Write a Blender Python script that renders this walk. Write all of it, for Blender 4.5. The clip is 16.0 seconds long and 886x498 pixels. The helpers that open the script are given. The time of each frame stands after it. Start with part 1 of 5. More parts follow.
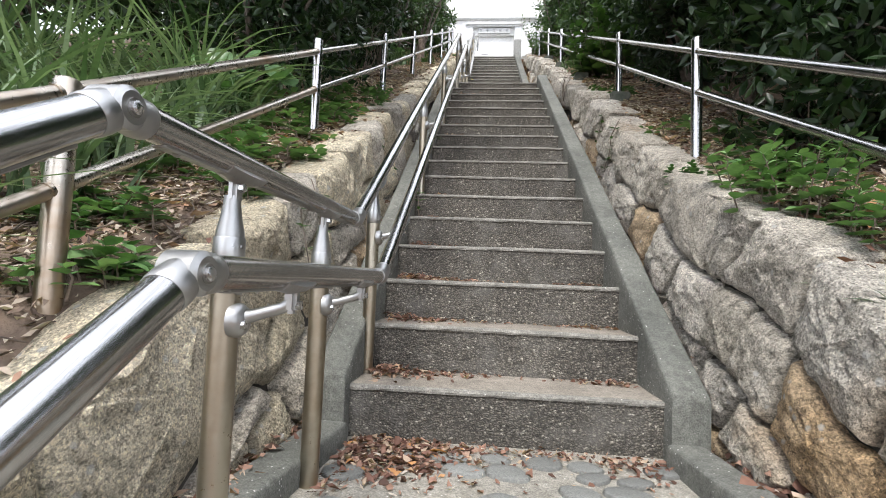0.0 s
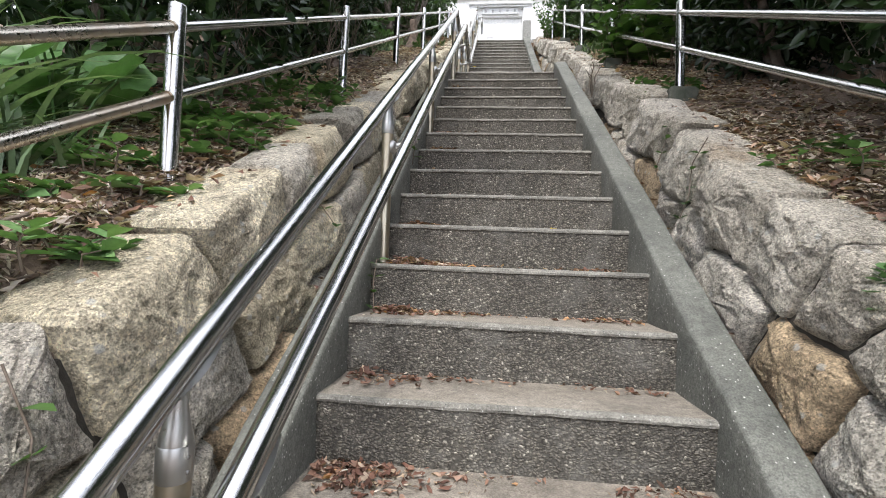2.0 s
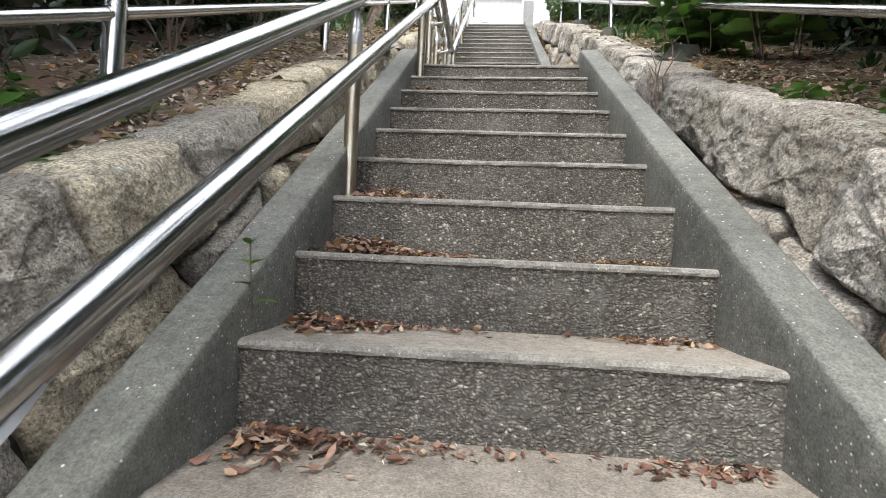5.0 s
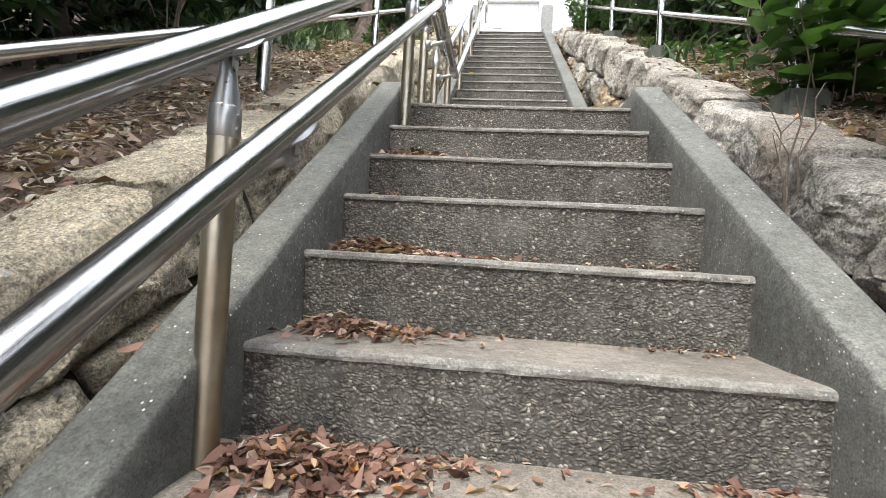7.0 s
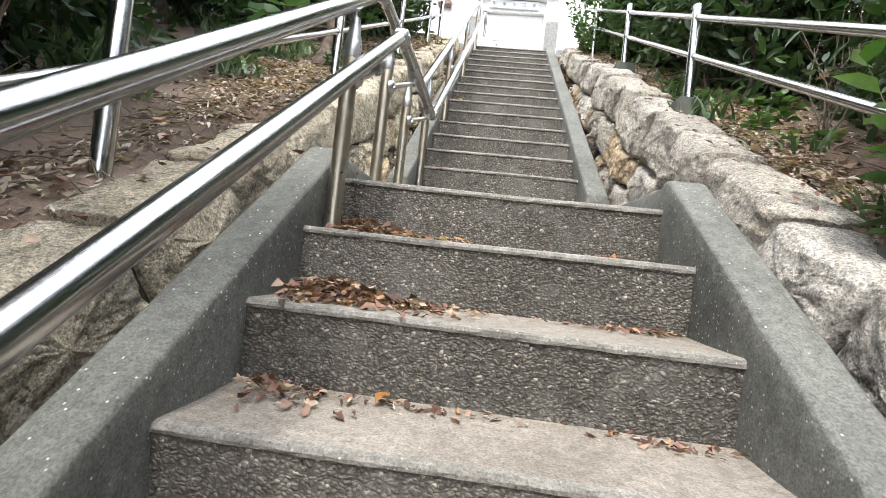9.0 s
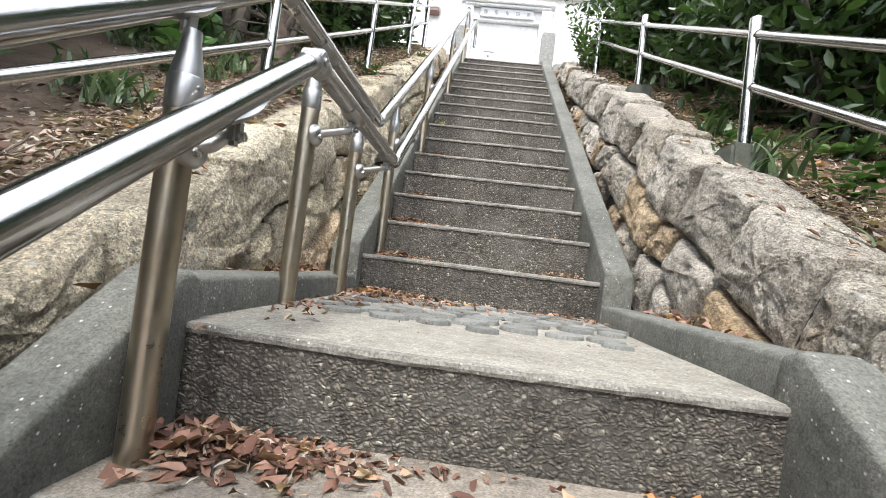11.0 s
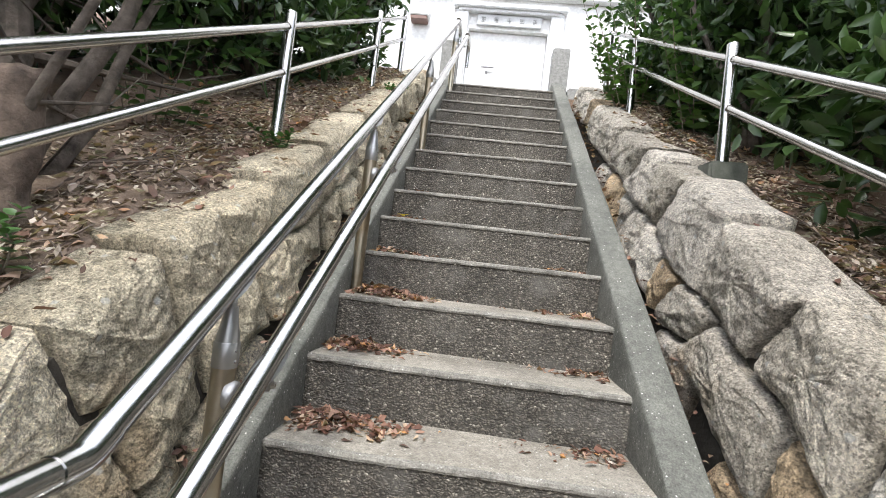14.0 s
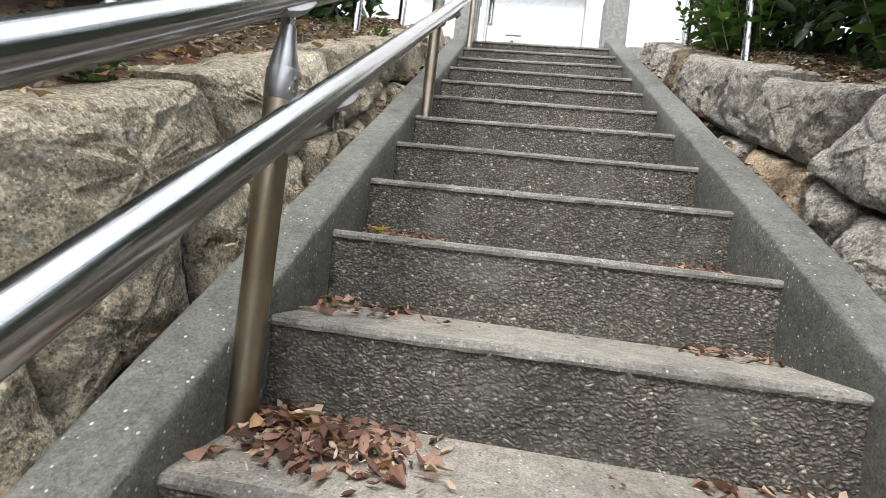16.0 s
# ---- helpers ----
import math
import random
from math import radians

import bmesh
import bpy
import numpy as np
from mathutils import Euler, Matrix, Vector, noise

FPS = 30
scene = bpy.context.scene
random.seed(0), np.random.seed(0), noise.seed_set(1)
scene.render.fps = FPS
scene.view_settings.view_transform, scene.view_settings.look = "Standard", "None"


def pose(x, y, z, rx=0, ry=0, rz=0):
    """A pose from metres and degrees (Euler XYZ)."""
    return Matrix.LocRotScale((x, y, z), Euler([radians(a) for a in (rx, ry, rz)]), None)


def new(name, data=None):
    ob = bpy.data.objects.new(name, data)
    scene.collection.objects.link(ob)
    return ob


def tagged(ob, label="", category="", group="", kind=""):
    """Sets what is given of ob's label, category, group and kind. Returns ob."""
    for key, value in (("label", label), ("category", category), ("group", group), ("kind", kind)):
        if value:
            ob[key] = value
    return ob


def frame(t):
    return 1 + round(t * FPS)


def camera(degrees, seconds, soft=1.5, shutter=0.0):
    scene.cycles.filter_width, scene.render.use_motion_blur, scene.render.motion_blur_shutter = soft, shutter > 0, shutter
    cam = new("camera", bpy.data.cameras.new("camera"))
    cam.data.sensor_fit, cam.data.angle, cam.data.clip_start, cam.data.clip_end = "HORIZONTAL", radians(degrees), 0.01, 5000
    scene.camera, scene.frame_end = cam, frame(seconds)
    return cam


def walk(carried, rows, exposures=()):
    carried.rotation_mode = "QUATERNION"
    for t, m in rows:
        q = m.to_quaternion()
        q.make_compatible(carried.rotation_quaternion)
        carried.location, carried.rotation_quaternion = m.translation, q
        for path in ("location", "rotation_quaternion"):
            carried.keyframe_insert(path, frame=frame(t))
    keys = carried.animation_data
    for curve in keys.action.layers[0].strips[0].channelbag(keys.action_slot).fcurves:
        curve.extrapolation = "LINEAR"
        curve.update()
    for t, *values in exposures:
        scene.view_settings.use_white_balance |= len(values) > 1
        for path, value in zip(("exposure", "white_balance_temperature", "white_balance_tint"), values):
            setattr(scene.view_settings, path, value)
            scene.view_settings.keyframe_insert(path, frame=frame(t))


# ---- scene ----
EXPOSURE = 1.1
cam = camera(87.6, 16.0, soft=0.6)
# seconds, x, y, z, yaw, pitch, roll
ROWS = [
    (0.0, -0.089, -1.715, 0.608, 4.85, 3.42, -2.33),
    (0.5, -0.067, -1.470, 0.806, 4.94, 3.14, -2.24),
    (1.0, -0.100, -1.199, 0.985, 5.08, 2.62, -2.14),
    (1.5, -0.046, -0.888, 1.123, 5.49, 2.55, -2.06),
    (2.0, -0.071, -0.483, 1.184, 5.66, 1.86, -2.18),
    (2.5, -0.115, -0.053, 1.194, 5.73, 1.54, -2.32),
    (3.0, -0.113, 0.334, 1.335, 5.69, 1.31, -2.57),
    (3.5, -0.132, 0.618, 1.464, 4.93, 1.25, -2.55),
    (4.0, -0.082, 0.843, 1.611, 4.84, 0.99, -2.57),
    (6.5, -0.034, 2.033, 2.443, 5.52, 0.66, -3.29),
    (7.0, -0.065, 2.244, 2.555, 6.18, 0.70, -3.41),
    (7.5, -0.059, 2.486, 2.700, 6.47, 0.77, -4.17),
    (8.0, -0.018, 2.677, 2.870, 6.44, 0.77, -5.32),
    (10.5, -0.018, 3.466, 3.350, 3.96, 1.33, -7.38),
    (11.0, -0.019, 3.716, 3.509, 4.00, 1.73, -7.13),
    (11.5, 0.006, 3.922, 3.723, 3.93, 1.58, -6.95),
    (12.0, 0.009, 4.198, 3.921, 3.95, 1.82, -6.87),
    (12.5, 0.026, 4.419, 4.093, 4.06, 1.72, -6.94),
    (13.0, -0.011, 4.658, 4.237, 4.51, 1.48, -6.74),
    (13.5, 0.018, 4.878, 4.365, 4.54, 1.60, -6.72),
    (14.0, 0.013, 5.120, 4.454, 4.81, 1.51, -6.75),
    (14.5, -0.049, 5.447, 4.480, 5.19, 1.58, -6.60),
    (15.0, -0.076, 5.795, 4.511, 5.51, 1.64, -6.65),
    (15.5, -0.148, 6.134, 4.537, 5.98, 1.46, -6.55),
    (16.0, -0.112, 6.361, 4.621, 6.89, 0.92, -6.70),
]
walk(cam, [(t, pose(x, y, z, 90 + pitch, roll, yaw)) for t, x, y, z, yaw, pitch, roll in ROWS],
     exposures=[(0.0, EXPOSURE), (2.0, EXPOSURE + 0.05), (4.2, EXPOSURE + 0.36), (6.5, EXPOSURE + 0.48), (8.0, EXPOSURE + 0.62), (10.5, EXPOSURE + 0.54), (11.5, EXPOSURE + 0.32), (13.5, EXPOSURE + 0.25), (16.0, EXPOSURE + 0.05)])

# ---- light: overcast daylight, open sky over the top of the stair ----
world = bpy.data.worlds.new("overcast_sky")
scene.world = world
world.use_nodes = True
wn = world.node_tree.nodes
sky = wn.new("ShaderNodeTexSky")
sky.sky_type, sky.sun_disc = "NISHITA", False
sky.sun_elevation, sky.sun_rotation = radians(58), radians(190)
sky.air_density, sky.dust_density = 1.0, 4.0
grey = wn.new("ShaderNodeMixRGB")
grey.inputs[0].default_value = 0.75
grey.inputs[2].default_value = (9.0, 9.4, 10.5, 1)
world.node_tree.links.new(sky.outputs[0], grey.inputs[1])
world.node_tree.links.new(grey.outputs[0], wn["Background"].inputs[0])
wn["Background"].inputs[1].default_value = 0.15
sun = new("sun", bpy.data.lights.new("sun", "SUN"))
sun.data.energy, sun.data.angle, sun.data.color = 1.5, radians(12), (1.0, 0.97, 0.92)
sun.rotation_euler = (radians(32), 0, radians(-10))

# ---- plan, in metres ----
RISE, TREAD, HALF = 0.196, 0.2865, 0.568          # lower flight, 17 risers
RISE_2, TREAD_2, HALF_2 = 0.1914, 0.2788, 0.548   # upper flight, 16 risers
LAND = 17 * RISE                                  # height of the middle landing
Y_LAND = 16 * TREAD                               # its front edge
Y_2 = Y_LAND + 1.2615                             # first nosing of the upper flight
Z_2 = LAND + 0.179
Y_TOP, Z_TOP = Y_2 + 15 * TREAD_2, Z_2 + 15 * RISE_2
Y_LOW = -1.2615                                   # front edge of the bottom landing
CURB, CURB_W = 0.09, 0.125


def bank(y):
    """Height of the top of the stone walls and of the soil behind them."""
    return min(0.90 + 0.555 * y, Z_TOP + 0.02) if y > -4 else -1.32 + (y + 4) * 0.3


# ---- materials ----
def ramp(nt, fac, stops):
    r = nt.nodes.new("ShaderNodeValToRGB")
    while len(r.color_ramp.elements) < len(stops):
        r.color_ramp.elements.new(0.5)
    for e, (p, c) in zip(r.color_ramp.elements, stops):
        e.position, e.color = p, (*c, 1)
    nt.links.new(fac, r.inputs[0])
    return r.outputs[0]


def tex(nt, kind, scale, detail=4, rough=0.6, coord=None):
    n = nt.nodes.new("ShaderNodeTexNoise" if kind == "noise" else "ShaderNodeTexVoronoi")
    n.inputs["Scale"].default_value = scale
    if kind == "noise":
        n.inputs["Detail"].default_value, n.inputs["Roughness"].default_value = detail, rough
    nt.links.new(coord, n.inputs["Vector"])
    return n


def mix(nt, a, b, fac, how="MIX"):
    m = nt.nodes.new("ShaderNodeMixRGB")
    m.blend_type = how
    for i, v in enumerate((fac, a, b)):
        if isinstance(v, (int, float)):
            m.inputs[i].default_value = v if i == 0 else (v, v, v, 1)
        elif isinstance(v, tuple):
            m.inputs[i].default_value = (*v, 1)
        else:
            nt.links.new(v, m.inputs[i])
    return m.outputs[0]


def start(name, rough, metal=0.0, spec=0.5):
    m = bpy.data.materials.new(name)
    m.use_nodes = True
    nt = m.node_tree
    b = nt.nodes["Principled BSDF"]
    b.inputs["Roughness"].default_value, b.inputs["Metallic"].default_value = rough, metal
    b.inputs["Specular IOR Level"].default_value = spec
    co = nt.nodes.new("ShaderNodeTexCoord").outputs["Object"]
    return m, nt, b, co


def bump(nt, b, height, strength, dist, prev=None):
    n = nt.nodes.new("ShaderNodeBump")
    n.inputs["Strength"].default_value, n.inputs["Distance"].default_value = strength, dist
    nt.links.new(height, n.inputs["Height"])
    if prev:
        nt.links.new(prev, n.inputs["Normal"])
    nt.links.new(n.outputs[0], b.inputs["Normal"])
    return n.outputs[0]


def plain(name, dark, light, scale, rough=0.8, metal=0.0, bump_mm=2.0, bump_scale=None, vary=0.0, spec=0.5, island=0.0, stain=None):
    """Two-scale mottled surface: broad patches times fine grain, with relief; vary: from object to object."""
    m, nt, b, co = start(name, rough, metal, spec)
    broad = tex(nt, "noise", scale, 5, 0.6, co).outputs[0]
    fine = tex(nt, "noise", scale * 14, 4, 0.7, co).outputs[0]
    col = ramp(nt, broad, [(0.3, dark), (0.7, light)])
    col = mix(nt, col, ramp(nt, fine, [(0.25, (0.5, 0.5, 0.5)), (0.75, (1, 1, 1))]), 0.6, "MULTIPLY")
    if stain:
        big = tex(nt, "noise", scale * 0.35, 3, 0.5, co).outputs[0]
        col = mix(nt, col, stain, ramp(nt, big, [(0.5, (0, 0, 0)), (0.68, (1, 1, 1))]))
    if vary:
        oi = nt.nodes.new("ShaderNodeObjectInfo").outputs["Random"]
        col = mix(nt, col, ramp(nt, oi, [(0, (1 - vary,) * 3), (1, (1, 1, 1))]), 1.0, "MULTIPLY")
    if island:
        gi = nt.nodes.new("ShaderNodeNewGeometry").outputs["Random Per Island"]
        col = mix(nt, col, ramp(nt, gi, [(0, (1 - island,) * 3), (1, (1, 1, 1))]), 1.0, "MULTIPLY")
    nt.links.new(col, b.inputs["Base Color"])
    if bump_mm:
        h = tex(nt, "noise", bump_scale or scale * 10, 6, 0.65, co).outputs[0]
        bump(nt, b, h, 1.0, bump_mm / 1000)
    return m


def aggregate(name):
    """Washed pebble concrete: dark grey matrix, small stones proud of it, some of them white."""
    m, nt, b, co = start(name, 0.85)
    mp = nt.nodes.new("ShaderNodeMapping")
    mp.inputs["Scale"].default_value = (0.85, 1.0, 1.2)
    wob = tex(nt, "noise", 40, 2, 0.5, co).outputs[1]
    nt.links.new(mix(nt, co, wob, 0.02, "ADD"), mp.inputs[0])
    v = tex(nt, "voronoi", 118, coord=mp.outputs[0])
    big = tex(nt, "noise", 2.2, 5, 0.6, co).outputs[0]
    fine = tex(nt, "noise", 260, 3, 0.6, co).outputs[0]
    base = ramp(nt, big, [(0.3, (0.115, 0.107, 0.092)), (0.55, (0.185, 0.172, 0.149)), (0.75, (0.255, 0.24, 0.207))])
    sep = nt.nodes.new("ShaderNodeSeparateColor")
    nt.links.new(v.outputs["Color"], sep.inputs[0])
    pebble = ramp(nt, sep.outputs[0], [(0.0, (0.35, 0.33, 0.31)), (0.5, (0.85, 0.83, 0.8)), (0.9, (1.1, 1.06, 1.0)), (0.955, (1.2, 1.2, 1.1)), (0.965, (2.6, 2.6, 2.5))])
    col = mix(nt, base, pebble, 0.85, "MULTIPLY")
    gap = ramp(nt, v.outputs["Distance"], [(0.33, (1, 1, 1)), (0.58, (0.36, 0.36, 0.36))])
    col = mix(nt, col, gap, 0.9, "MULTIPLY")
    smear = tex(nt, "noise", 5.0, 6, 0.7, co).outputs[0]
    mask = ramp(nt, smear, [(0.50, (0, 0, 0)), (0.75, (0.75, 0.75, 0.75))])
    col = mix(nt, col, (0.15, 0.145, 0.13), mask)
    col = mix(nt, col, ramp(nt, fine, [(0.3, (0.6, 0.6, 0.6)), (0.7, (1.1, 1.1, 1.1))]), 0.6, "MULTIPLY")
    nt.links.new(col, b.inputs["Base Color"])
    h = mix(nt, ramp(nt, v.outputs["Distance"], [(0.0, (1, 1, 1)), (0.65, (0, 0, 0))]), fine, 0.25)
    h = mix(nt, h, 0.5, mask)
    bump(nt, b, h, 1.0, 0.005)
    return m


def concrete(name, dark, light, scale, grit):
    """Cast concrete: clouded tone, damp stains, sandy grain, pits and pale grit."""
    m, nt, b, co = start(name, 0.82)
    col = ramp(nt, tex(nt, "noise", scale, 6, 0.68, co).outputs[0], [(0.28, dark), (0.72, light)])
    stain = tex(nt, "noise", scale * 0.55, 5, 0.7, co).outputs[0]
    col = mix(nt, col, tuple(c * 0.55 for c in dark), ramp(nt, stain, [(0.54, (0, 0, 0)), (0.72, (0.8, 0.8, 0.8))]))
    sand = tex(nt, "noise", 180, 4, 0.75, co).outputs[0]
    col = mix(nt, col, ramp(nt, sand, [(0.32, (0.42, 0.42, 0.40)), (0.62, (1.18, 1.18, 1.16))]), 0.9, "MULTIPLY")
    mid = tex(nt, "noise", 38, 5, 0.7, co).outputs[0]
    col = mix(nt, col, ramp(nt, mid, [(0.34, (0.62, 0.62, 0.60)), (0.62, (1.1, 1.1, 1.08))]), 0.8, "MULTIPLY")
    v = tex(nt, "voronoi", 95, coord=co)
    sep = nt.nodes.new("ShaderNodeSeparateColor")
    nt.links.new(v.outputs["Color"], sep.inputs[0])
    spot = mix(nt, ramp(nt, sep.outputs[0], [(1 - grit - 0.01, (0, 0, 0)), (1 - grit, (1, 1, 1))]), ramp(nt, v.outputs["Distance"], [(0.16, (1, 1, 1)), (0.3, (0, 0, 0))]), 1.0, "MULTIPLY")
    tone = ramp(nt, sep.outputs[1], [(0.3, (0.10, 0.10, 0.095)), (0.5, (0.30, 0.29, 0.27)), (0.8, (0.55, 0.54, 0.51))])
    col = mix(nt, col, tone, spot)
    nt.links.new(col, b.inputs["Base Color"])
    n1 = bump(nt, b, mid, 1.0, 0.006)
    bump(nt, b, sand, 1.0, 0.0022, n1)
    return m


def granite(name, tint=(1, 1, 1), rusty=0.60):
    """Rough-split granite: grey to tan from stone to stone, rust patches, lichen specks, crystal grain."""
    m, nt, b, co = start(name, 0.9)
    oi = nt.nodes.new("ShaderNodeObjectInfo").outputs["Random"]
    tone = ramp(nt, oi, [(0.0, (0.40, 0.38, 0.34)), (0.2, (0.58, 0.565, 0.53)), (0.4, (0.47, 0.445, 0.40)), (0.6, (0.66, 0.64, 0.605)), (0.78, (0.44, 0.42, 0.375)), (0.9, (0.60, 0.575, 0.53)), (1.0, (0.52, 0.485, 0.42))])
    tone = mix(nt, tone, tint, 1.0, "MULTIPLY")
    tone = mix(nt, tone, 1.22, 1.0, "MULTIPLY")
    broad = tex(nt, "noise", 3.5, 5, 0.6, co).outputs[0]
    col = mix(nt, tone, ramp(nt, broad, [(0.3, (0.6, 0.58, 0.54)), (0.7, (1.12, 1.1, 1.06))]), 1.0, "MULTIPLY")
    rust = tex(nt, "noise", 1.6, 4, 0.55, co).outputs[0]
    col = mix(nt, col, (0.36, 0.225, 0.10), ramp(nt, rust, [(rusty, (0, 0, 0)), (rusty + 0.14, (0.75, 0.75, 0.75))]))
    grain = tex(nt, "noise", 95, 4, 0.75, co).outputs[0]
    col = mix(nt, col, ramp(nt, grain, [(0.40, (0.45, 0.44, 0.43)), (0.58, (1.2, 1.19, 1.18))]), 0.7, "MULTIPLY")
    crystal = tex(nt, "voronoi", 230, coord=co)
    cs = nt.nodes.new("ShaderNodeSeparateColor")
    nt.links.new(crystal.outputs["Color"], cs.inputs[0])
    col = mix(nt, col, ramp(nt, cs.outputs[0], [(0.0, (0.30, 0.29, 0.28)), (0.22, (0.62, 0.61, 0.60)), (0.3, (0.98, 0.97, 0.96)), (0.8, (1.08, 1.07, 1.06)), (0.9, (1.40, 1.39, 1.37))]), 0.65, "MULTIPLY")
    pits = tex(nt, "noise", 24, 7, 0.75, co).outputs[0]
    col = mix(nt, col, ramp(nt, pits, [(0.36, (0.26, 0.245, 0.215)), (0.46, (0.9, 0.89, 0.87)), (0.62, (1.15, 1.14, 1.12))]), 0.82, "MULTIPLY")
    lich = tex(nt, "voronoi", 26, coord=co)
    sep = nt.nodes.new("ShaderNodeSeparateColor")
    nt.links.new(lich.outputs["Color"], sep.inputs[0])
    spot = mix(nt, ramp(nt, sep.outputs[0], [(0.80, (0, 0, 0)), (0.82, (1, 1, 1))]), ramp(nt, mix(nt, lich.outputs["Distance"], grain, 0.25), [(0.26, (1, 1, 1)), (0.36, (0, 0, 0))]), 1.0, "MULTIPLY")
    col = mix(nt, col, (0.56, 0.56, 0.53), mix(nt, spot, 0.6, 1.0, "MULTIPLY"))
    moss = tex(nt, "noise", 7, 5, 0.7, co).outputs[0]
    col = mix(nt, col, (0.09, 0.10, 0.055), ramp(nt, moss, [(0.60, (0, 0, 0)), (0.75, (0.6, 0.6, 0.6))]))
    nt.links.new(col, b.inputs["Base Color"])
    h1 = tex(nt, "noise", 13, 8, 0.68, co).outputs[0]
    h2 = tex(nt, "noise", 55, 5, 0.7, co).outputs[0]
    h3 = tex(nt, "noise", 170, 3, 0.7, co).outputs[0]
    n1 = bump(nt, b, h1, 1.0, 0.085)
    n2 = bump(nt, b, h2, 1.0, 0.02, n1)
    bump(nt, b, h3, 1.0, 0.005, n2)
    return m


def leafy(name, dark, light, rough=0.35, stops=None, spec=0.5):
    m, nt, b, co = start(name, rough, 0.0, spec)
    gi = nt.nodes.new("ShaderNodeNewGeometry").outputs["Random Per Island"]
    col = ramp(nt, gi, stops or [(0.0, dark), (0.6, tuple((a + c) / 2 for a, c in zip(dark, light))), (1.0, light)])
    fine = tex(nt, "noise", 60, 3, 0.6, co).outputs[0]
    col = mix(nt, col, ramp(nt, fine, [(0.3, (0.7, 0.7, 0.7)), (0.7, (1.1, 1.1, 1.1))]), 0.7, "MULTIPLY")
    nt.links.new(col, b.inputs["Base Color"])
    b.inputs["Transmission Weight"].default_value = 0.0
    tr = nt.nodes.new("ShaderNodeBsdfTranslucent")
    nt.links.new(mix(nt, col, (1.2, 1.4, 0.75), 1.0, "MULTIPLY"), tr.inputs[0])
    ms = nt.nodes.new("ShaderNodeMixShader")
    ms.inputs[0].default_value = 0.22
    nt.links.new(b.outputs[0], ms.inputs[1])
    nt.links.new(tr.outputs[0], ms.inputs[2])
    nt.links.new(ms.outputs[0], nt.nodes["Material Output"].inputs["Surface"])
    return m


def steel(name, colour, rough, tarnish, amount, drawn=None):
    """Steel, tarnished in patches; drawn: how steeply its fine lengthwise streaks climb, in degrees."""
    m, nt, b, co = start(name, rough, 1.0)
    big = tex(nt, "noise", 3.0, 5, 0.65, co).outputs[0]
    fine = tex(nt, "noise", 70, 4, 0.6, co).outputs[0]
    col = mix(nt, colour, tarnish, ramp(nt, big, [(0.62 - amount * 0.4, (0, 0, 0)), (0.85 - amount * 0.3, (0.85, 0.85, 0.85))]))
    lines = fine
    if drawn is not None:
        mp = nt.nodes.new("ShaderNodeMapping")
        mp.inputs["Rotation"].default_value = (radians(-drawn), 0, 0)
        mp2 = nt.nodes.new("ShaderNodeMapping")
        mp2.inputs["Scale"].default_value = (1, 0.012, 1)
        nt.links.new(co, mp.inputs[0])
        nt.links.new(mp.outputs[0], mp2.inputs[0])
        lines = tex(nt, "noise", 330, 3, 0.6, mp2.outputs[0]).outputs[0]
        col = mix(nt, col, ramp(nt, lines, [(0.35, (0.72, 0.71, 0.69)), (0.6, (1, 1, 1))]), 0.7, "MULTIPLY")
    nt.links.new(col, b.inputs["Base Color"])
    r = ramp(nt, mix(nt, big, lines, 0.5), [(0.35, (rough * 0.7,) * 3), (0.7, (rough * 1.5,) * 3)])
    nt.links.new(r, b.inputs["Roughness"])
    bump(nt, b, lines, 0.15, 0.001)
    return m


M_RISER = aggregate("washed_pebble_concrete")
M_TREAD = concrete("trodden_mortar", (0.215, 0.188, 0.158), (0.385, 0.342, 0.297), 2.6, 0.02)
M_TREAD_2 = concrete("gritty_trodden_mortar", (0.23, 0.21, 0.18), (0.40, 0.37, 0.325), 3.2, 0.30)
M_EDGE = concrete("worn_step_edge", (0.17, 0.162, 0.147), (0.34, 0.325, 0.295), 7.0, 0.22)
M_CURB = concrete("trowelled_concrete", (0.088, 0.092, 0.083), (0.225, 0.228, 0.207), 2.0, 0.16)
M_STONE = granite("split_granite")
M_STONE_L = granite("split_granite_buff", (1.10, 1.055, 0.91))
M_STONE_RUST = granite("ochre_granite", (1.00, 0.83, 0.63), 0.54)
M_CORE = plain("dark_joint_earth", (0.028, 0.024, 0.019), (0.085, 0.075, 0.06), 6, 0.95, bump_mm=12, bump_scale=30)
M_SOIL = plain("litter_soil", (0.125, 0.09, 0.066), (0.30, 0.222, 0.165), 2.5, 0.95, bump_mm=22, bump_scale=40, stain=(0.17, 0.10, 0.065))
M_LAND = concrete("landing_mortar", (0.24, 0.225, 0.195), (0.42, 0.395, 0.35), 3.0, 0.25)
M_PAVER = plain("green_schist_paver", (0.17, 0.18, 0.168), (0.34, 0.34, 0.315), 9.0, 0.6, bump_mm=2, bump_scale=50, vary=0.35)
M_RAIL = steel("polished_steel", (0.50, 0.497, 0.49), 0.17, (0.38, 0.36, 0.33), 0.2, drawn=34.4)
M_FENCE = steel("fence_pipe_steel", (0.50, 0.49, 0.47), 0.20, (0.40, 0.36, 0.30), 0.3, drawn=29.4)
M_STRIP = steel("dull_rail_channel", (0.30, 0.295, 0.285), 0.42, (0.22, 0.20, 0.17), 0.3)
M_POST = steel("brushed_post_steel", (0.42, 0.385, 0.31), 0.36, (0.24, 0.18, 0.11), 0.5)
M_RUST = steel("tarnished_fence_steel", (0.46, 0.42, 0.36), 0.30, (0.30, 0.19, 0.10), 0.45)
